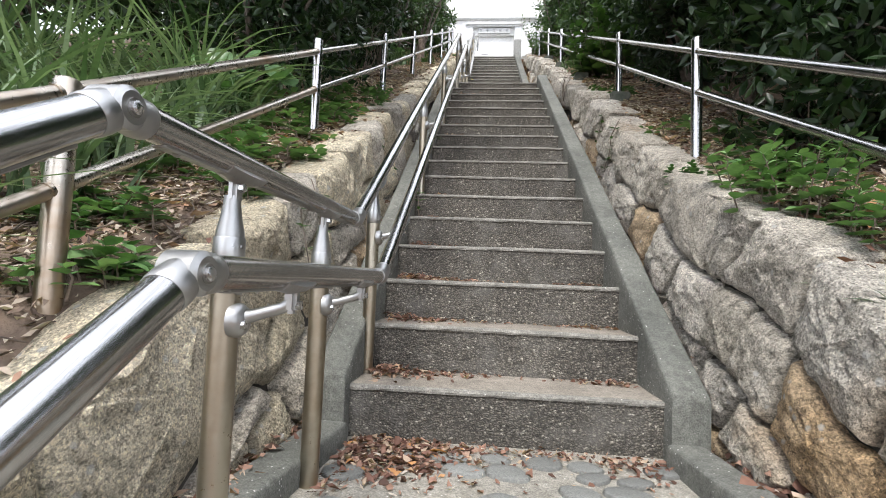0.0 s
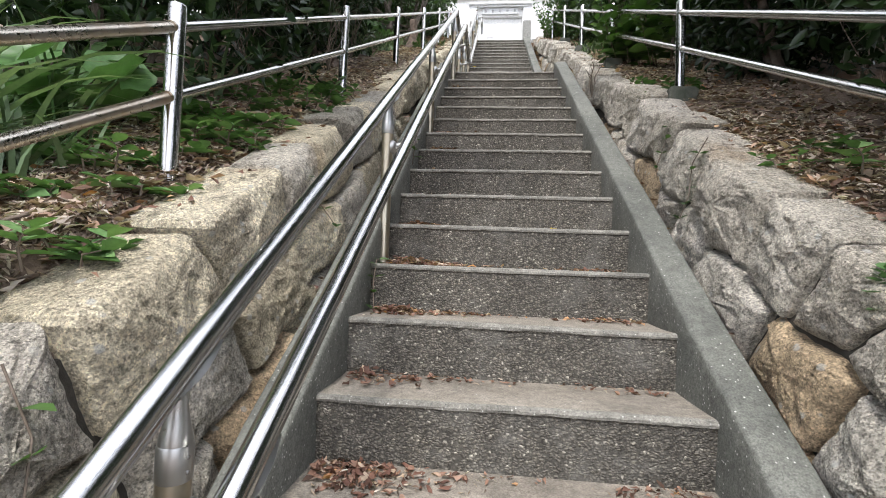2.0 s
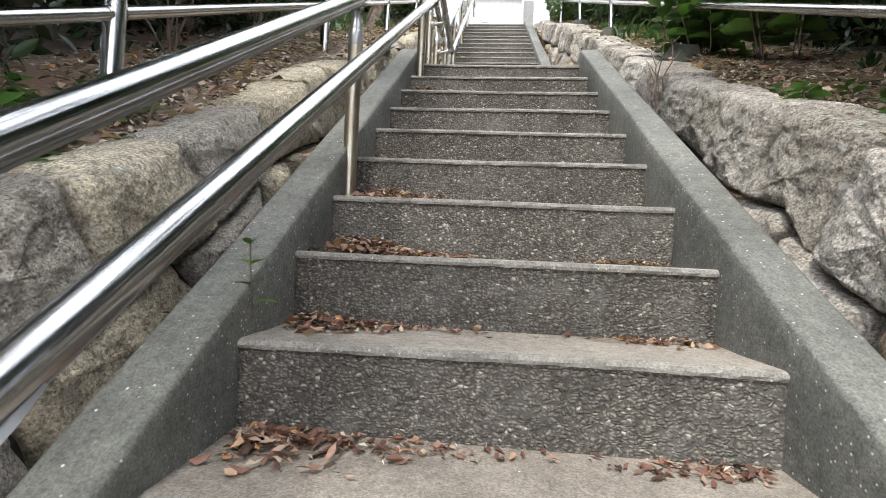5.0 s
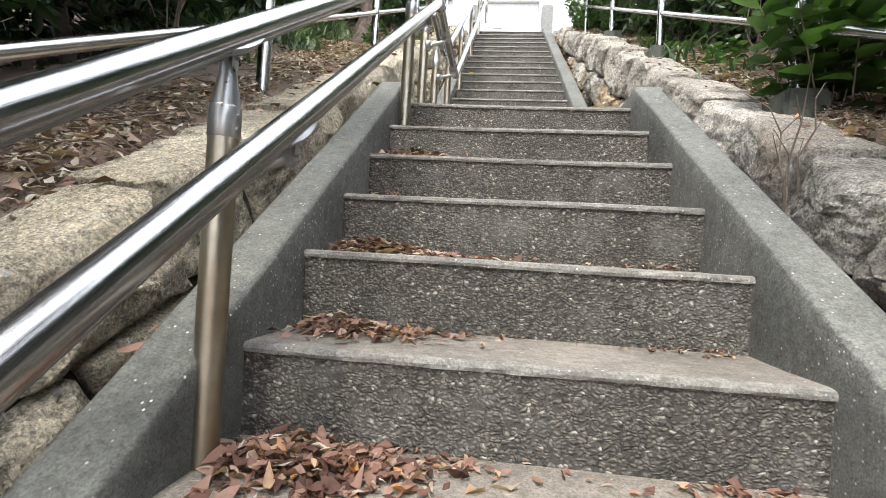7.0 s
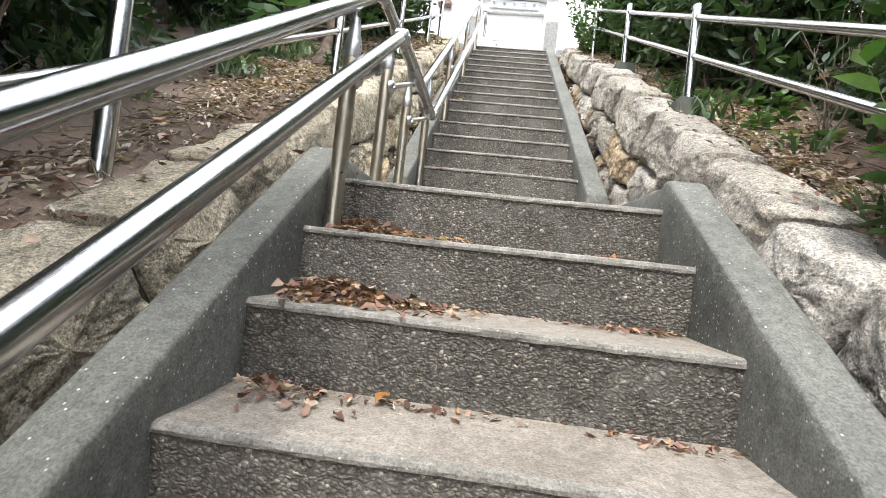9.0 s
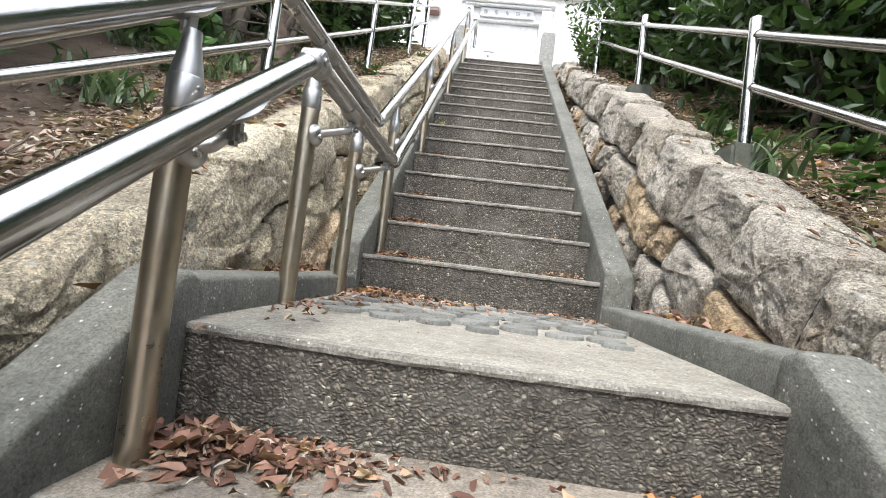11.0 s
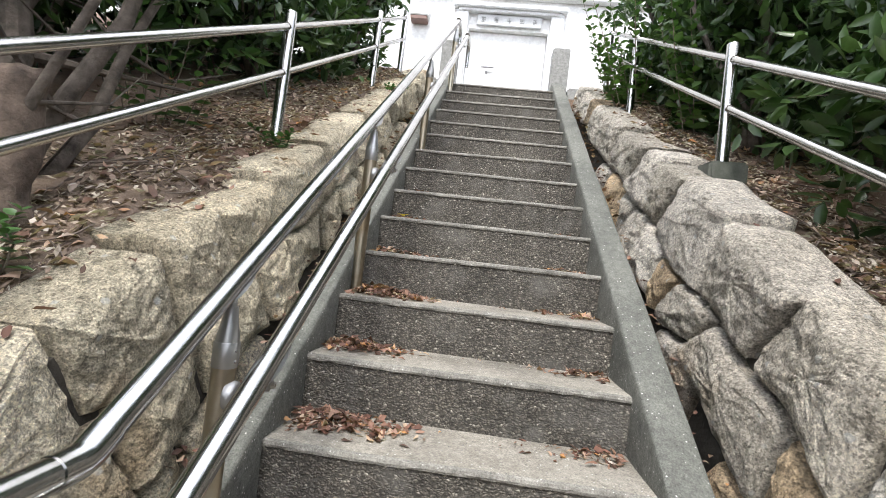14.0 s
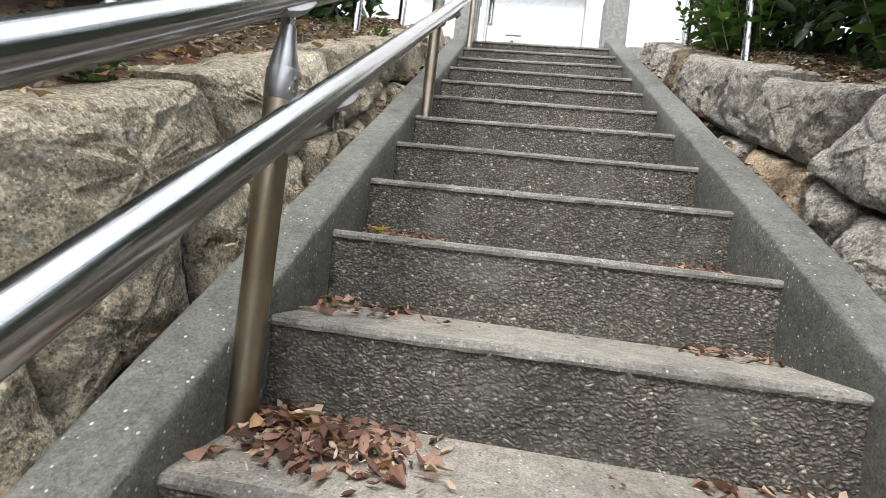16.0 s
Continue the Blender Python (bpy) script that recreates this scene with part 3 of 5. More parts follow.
def stone_wall(side, seed):
    """Rows of split stones laid square to the slope: tall coping stones over smaller, rustier ones."""
    rnd = random.Random(seed)
    wall = tagged(group("wall_left" if side < 0 else "wall_right", (side * 0.85, 0, 0)), "rough granite rubble retaining wall with dark open joints", "wall", "stone walls beside the stair", "structure")
    drops = (0.0, 0.315, 0.545, 0.77, 1.0, 1.24) if side > 0 else (0.0, 0.30, 0.53, 0.76, 1.0, 1.24)
    pitches = (0.30 if side > 0 else 0.34, 0.29, 0.29, 0.31, 0.36)
    beds = []
    for r, drop in enumerate(drops):
        y, knots = -5.0, []
        while y < 11.5:
            low = 0.20 if side < 0 and r == 1 and -1.3 < y < -0.25 else 0.0
            knots.append((y, -drop - low + (rnd.uniform(-0.05, 0.05) if r else rnd.uniform(-0.022, 0.022))))
            y += rnd.uniform(0.13, 0.30)
        beds.append(knots)

    def bed(r, y):
        for (ya, va), (yb, vb) in zip(beds[r], beds[r][1:]):
            if ya <= y <= yb:
                return va + (vb - va) * (y - ya) / (yb - ya)
        return -drops[r]

    count = 0
    for r, pitch in enumerate(pitches):
        joints = []
        y = -4.4 + rnd.random() * 0.3
        while y < 10.5:
            h = drops[r + 1] - drops[r]
            joints.append((y, y + h * rnd.uniform(0.15, 0.62)))
            step = pitch * rnd.choice((0.7, 0.85, 1.0, 1.15, 1.4))
            if side < 0 and r == 0 and -1.2 < y < -0.7:
                step = 0.66
            y += max(step, joints[-1][1] - y + 0.06)
        for (ta, ba), (tb, bb) in zip(joints, joints[1:]):
            if not -3.9 < (ta + tb) / 2 < 10.1:
                continue
            lift = rnd.uniform(-0.02, 0.02) if r == 0 else 0.0
            poly = [(y, bed(r, y) + lift) for y in [ta] + [k[0] for k in beds[r] if ta + 0.04 < k[0] < tb - 0.04] + [tb]]
            poly += [(y, bed(r + 1, y)) for y in [bb] + [k[0] for k in reversed(beds[r + 1]) if ba + 0.04 < k[0] < bb - 0.04] + [ba]]
            if max(p[1] - wall_bottom(p[0]) for p in poly) < -0.03:
                continue
            poly = poly[::-1]
            count += 1
            ochre = rnd.random() < ((0.02, 0.36, 0.3, 0.3, 0.3) if side > 0 else (0.0, 0.14, 0.2, 0.2, 0.2))[r]
            ob = new("stone", stone_mesh(poly, side, seed * 100 + count, M_STONE_RUST if ochre else M_STONE if side > 0 or (ta < 2.8 and rnd.random() < 0.6) else M_STONE_L))
            ob.parent = wall
            ob.matrix_parent_inverse = Matrix.Translation(-wall.location)
    ys = [-4 + 0.5 * i for i in range(29)]
    prof = [(y, wall_top(side, y) - 0.10) for y in ys] + [(y, min(slope_line(y), 0.555 * y + 0.8) - 0.6) for y in reversed(ys)]
    core = prism(prof, side * 0.885, side * 1.04)
    for v in core.verts:
        v.co.x += side * 0.17 * (v.co.z - 0.90 - 0.555 * v.co.y) if abs(v.co.x) < 0.98 else 0
    part("backing", core, M_CORE, wall)
    return wall


# ---- steel handrail with two rails on brackets ----
HX, LX, PX = -0.55, -0.44, -0.572


def rail_z(y, high):
    """Height of a rail along the walk."""
    lvl, lvl_2, off = (0.80, 0.773, 0.665) if high else (0.60, 0.594, 0.500)
    if y < Y_LOW + 0.07:
        return lvl + (y - (Y_LOW + 0.07)) * 0.62
    if y < 0:
        return max(lvl, RISE + off + y * up)
    if y < Y_LAND + 0.1:
        return min(RISE + off + y * up, LAND + lvl_2)
    if y < Y_2:
        return max(LAND + lvl_2, Z_2 + off - 0.01 + (y - Y_2) * up_2)
    return Z_2 + off - 0.01 + (y - Y_2) * up_2


def rail_bends(high):
    lvl, lvl_2, off = (0.80, 0.773, 0.665) if high else (0.60, 0.594, 0.500)
    a = (lvl - RISE - off) / up
    b = (LAND + lvl_2 - RISE - off) / up
    c = Y_2 + (LAND + lvl_2 - Z_2 - off + 0.01) / up_2
    return [(-4.3, lvl + (-4.3 - Y_LOW - 0.07) * 0.62), (Y_LOW + 0.07, lvl), (a, lvl), (b, LAND + lvl_2), (c, LAND + lvl_2), (10.15, rail_z(10.15, high))]


handrail = tagged(group("handrail", (PX, 0, 0)), "polished stainless steel double handrail on posts with cast brackets", "handrail", kind="structure")


def knuckle(c, d0, d1, big):
    """A cast swivel joint: a collar on each pipe, a round hinge across, and a recessed bolt head."""
    e = part("elbow", tube([c + d0 * 0.046, c + d0 * 0.044, c + d0 * 0.028, c + d0 * 0.006], 0.03, radii=[0.0258, 0.0272, 0.0278, 0.0255]), M_CAST, handrail)
    part("collar", tube([c + d1 * 0.006, c + d1 * 0.030, c + d1 * 0.045, c + d1 * 0.048], 0.03, radii=[0.0255, 0.0278, 0.0272, 0.0258]), M_CAST, e)
    if big:
        part("hinge", tube([c - Vector((0.027, 0, 0)), c - Vector((0.021, 0, 0)), c + Vector((0.021, 0, 0)), c + Vector((0.027, 0, 0))], 0.03, 24, radii=[0.021, 0.0275, 0.0275, 0.021]), M_CAST, e)
        part("washer", tube([c + Vector((0.026, 0, 0)), c + Vector((0.0285, 0, 0))], 0.0125, 18), M_STRIP, e)
        part("bolt", tube([c + Vector((0.027, 0, 0)), c + Vector((0.032, 0, 0)), c + Vector((0.034, 0, 0))], 0.011, 12, radii=[0.009, 0.009, 0.006]), M_BOLT, e)
    else:
        part("hinge", ball(0.0285, c), M_CAST, e)


for high, x, name in ((True, HX, "upper_rail"), (False, LX, "lower_rail")):
    bends = rail_bends(high)
    bx = [x, x, x, x + 0.008, x + 0.020, x] if high else [x, x, x, x + 0.004, x + 0.010, x + 0.006]
    for i in range(5):
        a, b = Vector((bx[i], *bends[i])), Vector((bx[i + 1], *bends[i + 1]))
        rail = part(name, tube([a, b], 0.0250, 28), M_RAIL, handrail)
        along = (b - a).normalized()
        down = Vector((0, along.z, -along.y))
        tilt = Matrix.Rotation(math.atan2(along.z, along.y), 4, "X")
        mid = (a + b) / 2 + down * 0.0235
        part("channel", box(0.022, (b - a).length - 0.16, 0.007, mid, 0.002, 1, turn=tilt), M_STRIP, rail, "dull strip let into the underside of the rail")
        n = max(2, int((b - a).length / 0.34))
        for k in range(n):
            p = a + along * (0.12 + ((b - a).length - 0.24) * k / (n - 1)) + down * 0.026
            part("rivet", ball(0.0062, p, 0.8), M_STRIP, rail)
    for i, (y, z) in enumerate(bends[1:-1]):
        before, after = bends[i], bends[i + 2]
        d0 = Vector((0, before[0] - y, before[1] - z)).normalized()
        d1 = Vector((0, after[0] - y, after[1] - z)).normalized()
        c = Vector((bx[i + 1], y, z))
        if i in (0, 2):
            knuckle(c, d0, d1, True)
        else:
            part("elbow", tube([c + d0 * 0.050, c + d0 * 0.010, c + d1 * 0.010, c + d1 * 0.050], 0.0268), M_CAST if i == 1 else M_RAIL, handrail)
# the rails curl down at the top
for x, high in ((HX, True), (LX + 0.006, False)):
    z = rail_z(10.15, high)
    part("rail_end", tube([(x, 10.13, z), (x, 10.24, z + 0.05), (x, 10.42, z + 0.06), (x, 10.48, z + 0.03), (x, 10.5, z - 0.03), (x, 10.5, z - 0.20)], 0.0250), M_RAIL, handrail)


def cradle(at, slope, length, radius):
    """A cast shoe that hugs the underside of a rail, thicker in its middle."""
    bm = bmesh.new()
    tilt = Matrix.Rotation(math.atan(slope), 4, "X")
    rows = []
    for f in (-0.5, -0.46, -0.2, 0.0, 0.2, 0.46, 0.5):
        thick = 0.004 + 0.007 * max(0.0, 1 - (2.2 * f) ** 2)
        row = []
        for r, angles in ((radius, (-60, -30, 0, 30, 60)), (radius + thick, (55, 30, 0, -30, -55))):
            for a in angles:
                p = Vector((r * math.sin(radians(a)), f * length, -r * math.cos(radians(a))))
                row.append(bm.verts.new(Vector(at) + tilt @ p))
        rows.append(row)
    for r0, r1 in zip(rows, rows[1:]):
        for k in range(10):
            bm.faces.new((r0[k], r0[(k + 1) % 10], r1[(k + 1) % 10], r1[k]))
    bm.faces.new(rows[0][::-1])
    bm.faces.new(rows[-1])
    bmesh.ops.recalc_face_normals(bm, faces=bm.faces[:])
    return bm


def rail_post(y, base, PX):
    hi, lo = rail_z(y, True), rail_z(y, False)
    HX, LX = (-0.55, -0.44) if y < 4.7 or y > 8 else (-0.537, -0.433)
    slope = (rail_z(y + 0.05, True) - rail_z(y - 0.05, True)) / 0.1
    top = hi - 0.135
    post = part("post", tube([(PX, y, base - 0.05), (PX, y, top - 0.05)], 0.0268), M_POST, handrail)
    cap = part("cap", tube([(PX, y, top - 0.058), (PX, y, top - 0.055), (PX, y, top - 0.003), (PX, y, top)], 0.0283, 24, radii=[0.0265, 0.0283, 0.0283, 0.0268]), M_CAST, post, "dull grey sleeve with two rivets")
    for dz in (0.018, 0.042):
        part("rivet", ball(0.0042, (PX + 0.0275, y - 0.006, top - dz), 0.6, Matrix.Rotation(radians(90), 4, "Y")), M_STRIP, cap)
    part("neck", tube([(PX, y, top - 0.004), (PX, y, top + 0.012), (PX, y, top + 0.035), (PX, y, top + 0.060), (PX, y, top + 0.078)], 0.02, 18, radii=[0.0262, 0.0250, 0.0200, 0.0160, 0.0150]), M_CAST, post)
    tang = part("tang", box(0.017, 0.032, 0.050, (PX * 0.6 + HX * 0.4, y, top + 0.090), 0.006), M_CAST, post)
    part("saddle", cradle((HX, y, hi), slope, 0.125, 0.0252), M_CAST, post)
    part("bolt", tube([(HX + 0.001, y, top + 0.094), (HX + 0.011, y, top + 0.094), (HX + 0.013, y, top + 0.094)], 0.0085, 6, radii=[0.009, 0.009, 0.006]), M_BOLT, tang)
    # arm to the lower rail
    z = lo - 0.088
    disc = part("disc", tube([(PX + 0.018, y, z), (PX + 0.030, y, z), (PX + 0.040, y, z), (PX + 0.045, y, z)], 0.034, 22, radii=[0.033, 0.032, 0.025, 0.014]), M_CAST, post)
    part("bolt", tube([(PX + 0.040, y - 0.012, z - 0.006), (PX + 0.049, y - 0.012, z - 0.006)], 0.009, 8), M_BOLT, disc)
    part("arm", tube([(PX + 0.030, y, z + 0.004), (PX + 0.060, y + 0.002, z + 0.012), (LX - 0.016, y + 0.010, z + 0.026), (LX - 0.004, y + 0.012, z + 0.034)], 0.011, 12, radii=[0.015, 0.0115, 0.0105, 0.0115]), M_CAST, post)
    part("clevis", box(0.024, 0.026, 0.046, (LX, y + 0.012, lo - 0.049), 0.007), M_CAST, post)
    part("bolt", tube([(LX + 0.010, y + 0.012, lo - 0.056), (LX + 0.019, y + 0.012, lo - 0.056)], 0.0085, 8), M_BOLT, post)
    part("saddle", cradle((LX, y + 0.010, lo + 0.010 * slope), slope, 0.125, 0.0252), M_CAST, post)


for y, base in ((-3.75, -9 * RISE), (-2.35, -4 * RISE), (-0.89, 0.0), (-0.395, 0.0), (0.225, RISE), (1.625, 6 * RISE), (3.03, 11 * RISE), (4.435, 16 * RISE), (5.047, LAND), (5.57, LAND),
                (6.12, Z_2), (7.14, Z_2 + 4 * RISE_2), (8.50, Z_2 + 9 * RISE_2), (9.90, Z_2 + 14 * RISE_2)):
    rail_post(y, base, -0.528 if 4 < y < 5 else -0.562 if y < 6 else -0.532)


# ---- pipe fences along both banks ----
def fence_foot(y):
    return 0.897 + 0.5623 * y if y > -2.8 else 0.897 - 0.5623 * 2.8 + (y + 2.8) * 0.3


def fence(side, xs, ys, label, rusted=()):
    """Posts with domed caps and two pipes let into them; rusted: the posts, and the spans beyond them, that have gone brown."""
    f = tagged(group("fence", (side * xs[0], ys[0], fence_foot(ys[0]))), label, "fence", "pipe fences beside the stair")
    for i, (x, y) in enumerate(zip(xs, ys)):
        z = fence_foot(y)
        tall = 0.545 if i in rusted else 0.59
        p = part("post", tube([(side * x, y, z - 0.16), (side * x, y, z + tall - 0.006), (side * x, y, z + tall)], 0.029, 20, radii=[0.029, 0.029, 0.027]), M_RUST if i in rusted else M_RAIL, f)
        part("cap", ball(0.028, (side * x, y, z + tall - 0.002), 0.35), M_RUST if i in rusted else M_RAIL, p)
    for i in range(len(ys) - 1):
        a = Vector((side * xs[i], ys[i], fence_foot(ys[i])))
        b = Vector((side * xs[i + 1], ys[i + 1], fence_foot(ys[i + 1])))
        for h in (0.518, 0.285):
            up_h = Vector((0, 0, h))
            r = part("rail", tube([a + up_h, b + up_h], 0.019, 18), M_RUST if i in rusted or i + 1 in rusted else M_FENCE, f)
            d = (b - a).normalized()
            for end, s in ((a, 1), (b, -1)):
                part("weld", tube([end + up_h + d * s * 0.024, end + up_h + d * s * 0.034], 0.0215, 16), M_RUST if i in rusted else M_FENCE, r)
    return f


FENCE_L = (-3.9, -2.30, -0.71, 0.93, 2.52, 4.14, 5.765, 7.33, 8.92, 9.9)
FENCE_R = (-3.9, -2.25, -0.70, 0.90, 2.56, 4.18, 5.79, 7.37, 8.95, 9.9)
fence(-1, (1.10, 1.10, 1.10, 1.13, 1.10, 1.10, 1.09, 1.08, 1.09, 1.09), FENCE_L, "two-rail stainless pipe fence on the leafy bank, one post tarnished", (1, 2))
fence(1, (1.07, 1.07, 1.07, 1.06, 1.10, 1.075, 1.072, 1.07, 1.06, 1.06), FENCE_R, "two-rail stainless pipe fence on the leafy bank")
for x, y in ((1.10, 2.56), (1.075, 4.18), (1.072, 5.79), (1.07, 7.37)):
    b = box(0.17, 0.17, 0.26, (x, y, fence_foot(y) - 0.12), 0.012)
    for v in b.verts:
        v.co += Vector(noise.noise_vector(v.co * 9)) * 0.008
    o = part("fence_footing", b, M_BLOCK, group("t"))
    e = o.parent
    o.parent = None
    bpy.data.objects.remove(e)
    tagged(o, "mossy concrete block round the foot of a fence post", "footing", "fence footings")
stone_wall(-1, 3)
stone_wall(1, 7)


# ---- top of the stair: posts, kerb and the white building ----
def solo(name, bm, material, label, category, group_name="", kind=""):
    """A thing that is one mesh."""
    me = bpy.data.meshes.new(name)
    bm.to_mesh(me)
    bm.free()
    for m in material if isinstance(material, (list, tuple)) else [material]:
        me.materials.append(m)
    return tagged(new(name, me), label, category, group_name, kind)


for side in (-1, 1):
    solo("granite_post", box(0.19, 0.19, 0.72, (side * 0.63, 10.40, Z_TOP + 0.24), 0.012), M_PILLAR, "short square granite post at the head of the stair", "stone post", "granite posts")
    solo("kerb", box(7.0, 0.18, 0.22, (side * 4.24, 10.40, Z_TOP + 0.05), 0.015), M_PILLAR, "dark granite kerb along the street", "kerb", kind="structure")

FY = 12.3
street = box(60, 8, 0.3, (0, 14.5, Z_TOP - 0.15), 0.0)
solo("street", street, M_ROAD, "pale paving of the street at the top", "street", kind="structure")
house = tagged(group("white_building", (0, FY, Z_TOP)), "white rendered building with a moulded doorway", "building")
GZ = Z_TOP
DW, DH = 0.62, 1.78
for sx, w in ((-1, 11.0), (1, 11.0)):
    part("wall", box(w, 0.3, 7.0, (sx * (DW + w / 2), FY + 0.15, GZ + 3.5)), M_WHITE, house)
part("wall", box(2 * DW, 0.3, 7.0 - DH, (0, FY + 0.15, GZ + DH + (7.0 - DH) / 2)), M_WHITE, house)
part("roof", box(2 * DW + 22, 6.0, 0.3, (0, FY + 3.3, GZ + 7.15)), M_TRIM, house)
for sx in (-1, 1):
    part("pilaster", box(0.2, 0.09, DH + 0.26, (sx * (DW + 0.12), FY - 0.043, GZ + (DH + 0.26) / 2), 0.01), M_TRIM, house)
part("lintel", box(1.75, 0.16, 0.07, (0, FY - 0.082, GZ + DH + 0.31), 0.012), M_TRIM, house)
part("lintel", box(1.6, 0.11, 0.045, (0, FY - 0.058, GZ + DH + 0.25), 0.008), M_TRIM, house)
part("cornice", box(6.0, 0.12, 0.06, (0, FY - 0.063, GZ + DH + 0.52), 0.01), M_TRIM, house)
sign = part("sign_panel", box(1.0, 0.05, 0.17, (0, FY - 0.028, GZ + DH + 0.13), 0.006), M_SIGN, house, "grey carved name panel over the door")
door = part("door", box(2 * DW - 0.02, 0.05, DH - 0.01, (0, FY + 0.12, GZ + DH / 2), 0.006), M_WHITE, house)
part("door_seam", box(0.012, 0.008, DH - 0.05, (0.36, FY + 0.092, GZ + DH / 2)), M_TRIM, door)
part("lever", tube([(-0.36, FY + 0.05, GZ + 1.20), (-0.16, FY + 0.05, GZ + 1.20)], 0.012, 10), M_INK, door)
part("lock", tube([(-0.27, FY + 0.08, GZ + 1.13), (-0.27, FY + 0.10, GZ + 1.13)], 0.02, 12), M_INK, door)
# five carved characters, as strokes
for i in range(5):
    cx = -0.40 + 0.2 * i
    zc = GZ + DH + 0.13
    y = FY - 0.056
    rs = random.Random(40 + i)
    strokes = [(rs.uniform(-0.01, 0.01), dz, rs.uniform(0.03, 0.07), 0.006) for dz in (0.032, 0.012, -0.010, -0.034)]
    strokes += [(dx, rs.uniform(-0.008, 0.008), 0.006, rs.uniform(0.03, 0.07)) for dx in (-0.022, 0.004, 0.026)]
    if i == 3:
        strokes = [(0, 0.03, 0.064, 0.006), (0, 0.0, 0.064, 0.006), (0, -0.03, 0.064, 0.006), (-0.03, 0, 0.006, 0.066), (0.03, 0, 0.006, 0.066), (0, 0, 0.006, 0.066)]
    for dx, dz, w, h in strokes:
        part("stroke", box(w, 0.006, h, (cx + dx, y, zc + dz)), M_INK, sign)
meter = tagged(group("meter_box", (-1.4, FY - 0.1, GZ + 1.9)), "small brown box fixed to the white wall", "meter box")
part("case", box(0.30, 0.2, 0.17, (-1.40, FY - 0.103, GZ + 1.92), 0.012), M_WHITE, meter)
part("base", box(0.26, 0.18, 0.06, (-1.40, FY - 0.103, GZ + 1.80), 0.008), M_BROWN, meter)
solo("crate", box(0.20, 0.14, 0.10, (-0.86, FY - 0.28, GZ + 0.05), 0.01), M_TRIM, "small pale grey-blue plastic box on the street", "box")
solo("crate", box(0.16, 0.12, 0.10, (-0.05, FY - 0.25, GZ + 0.05), 0.01), M_BLUE, "small blue plastic box on the street by the door", "box")


# ---- leaves ----
def leaf_points(length, width, fold=0.25, tip=0.5):
    """Outline of one leaf along +y, folded along its rib: vertices and faces."""
    v = [(0, 0, 0), (-width * 0.42, length * 0.3, fold * width * 0.5), (-width * 0.40, length * 0.65, fold * width * 0.4), (0, length, -0.06 * length), (width * 0.40, length * 0.65, fold * width * 0.4), (width * 0.42, length * 0.3, fold * width * 0.5), (0, length * 0.5, 0)]
    f = [(0, 6, 1), (1, 6, 2), (2, 6, 3), (3, 6, 4), (4, 6, 5), (5, 6, 0)]
    return np.array(v), f


def scatter_leaves(name, places, ways, sizes, material, rng, width=0.4, flat=0.0, curl=0.0):
    """One mesh of many leaves: places (n, 3), ways (n, 3) the directions they point in, sizes (n,)."""
    base, faces = leaf_points(1.0, width)
    n = len(places)
    w = ways / (np.linalg.norm(ways, axis=1, keepdims=True) + 1e-9)
    upv = rng.normal(size=(n, 3)) * (1 - flat) + np.array([0, 0, 1.0]) * (0.5 + 3 * flat)
    s = np.cross(w, upv)
    s /= np.linalg.norm(s, axis=1, keepdims=True) + 1e-9
    u = np.cross(s, w)
    b = base[None, :, :] * np.ones((n, 1, 1))
    if curl:
        b[:, :, 2] += curl * rng.uniform(-0.5, 1.0, (n, 1)) * (b[:, :, 1] - 0.5) ** 2 * 2 + curl * rng.normal(size=(n, 7)) * 0.3
    v = places[:, None, :] + sizes[:, None, None] * (b[:, :, 0:1] * s[:, None, :] + b[:, :, 1:2] * w[:, None, :] + b[:, :, 2:3] * u[:, None, :])
    tri = (np.array(faces)[None] + (np.arange(n) * 7)[:, None, None]).reshape(-1, 3)
    me = bpy.data.meshes.new(name)
    me.vertices.add(n * 7)
    me.vertices.foreach_set("co", v.reshape(-1))
    me.loops.add(len(tri) * 3)
    me.loops.foreach_set("vertex_index", tri.reshape(-1))
    me.polygons.add(len(tri))
    me.polygons.foreach_set("loop_start", np.arange(0, len(tri) * 3, 3))
    me.polygons.foreach_set("loop_total", np.full(len(tri), 3))
    me.materials.append(material)
    me.update(calc_edges=True)
    return me


def join_tubes(bms):
    out = bmesh.new()
    for b in bms:
        me = bpy.data.meshes.new("t")
        b.to_mesh(me)
        b.free()
        out.from_mesh(me)
        bpy.data.meshes.remove(me)
    return out


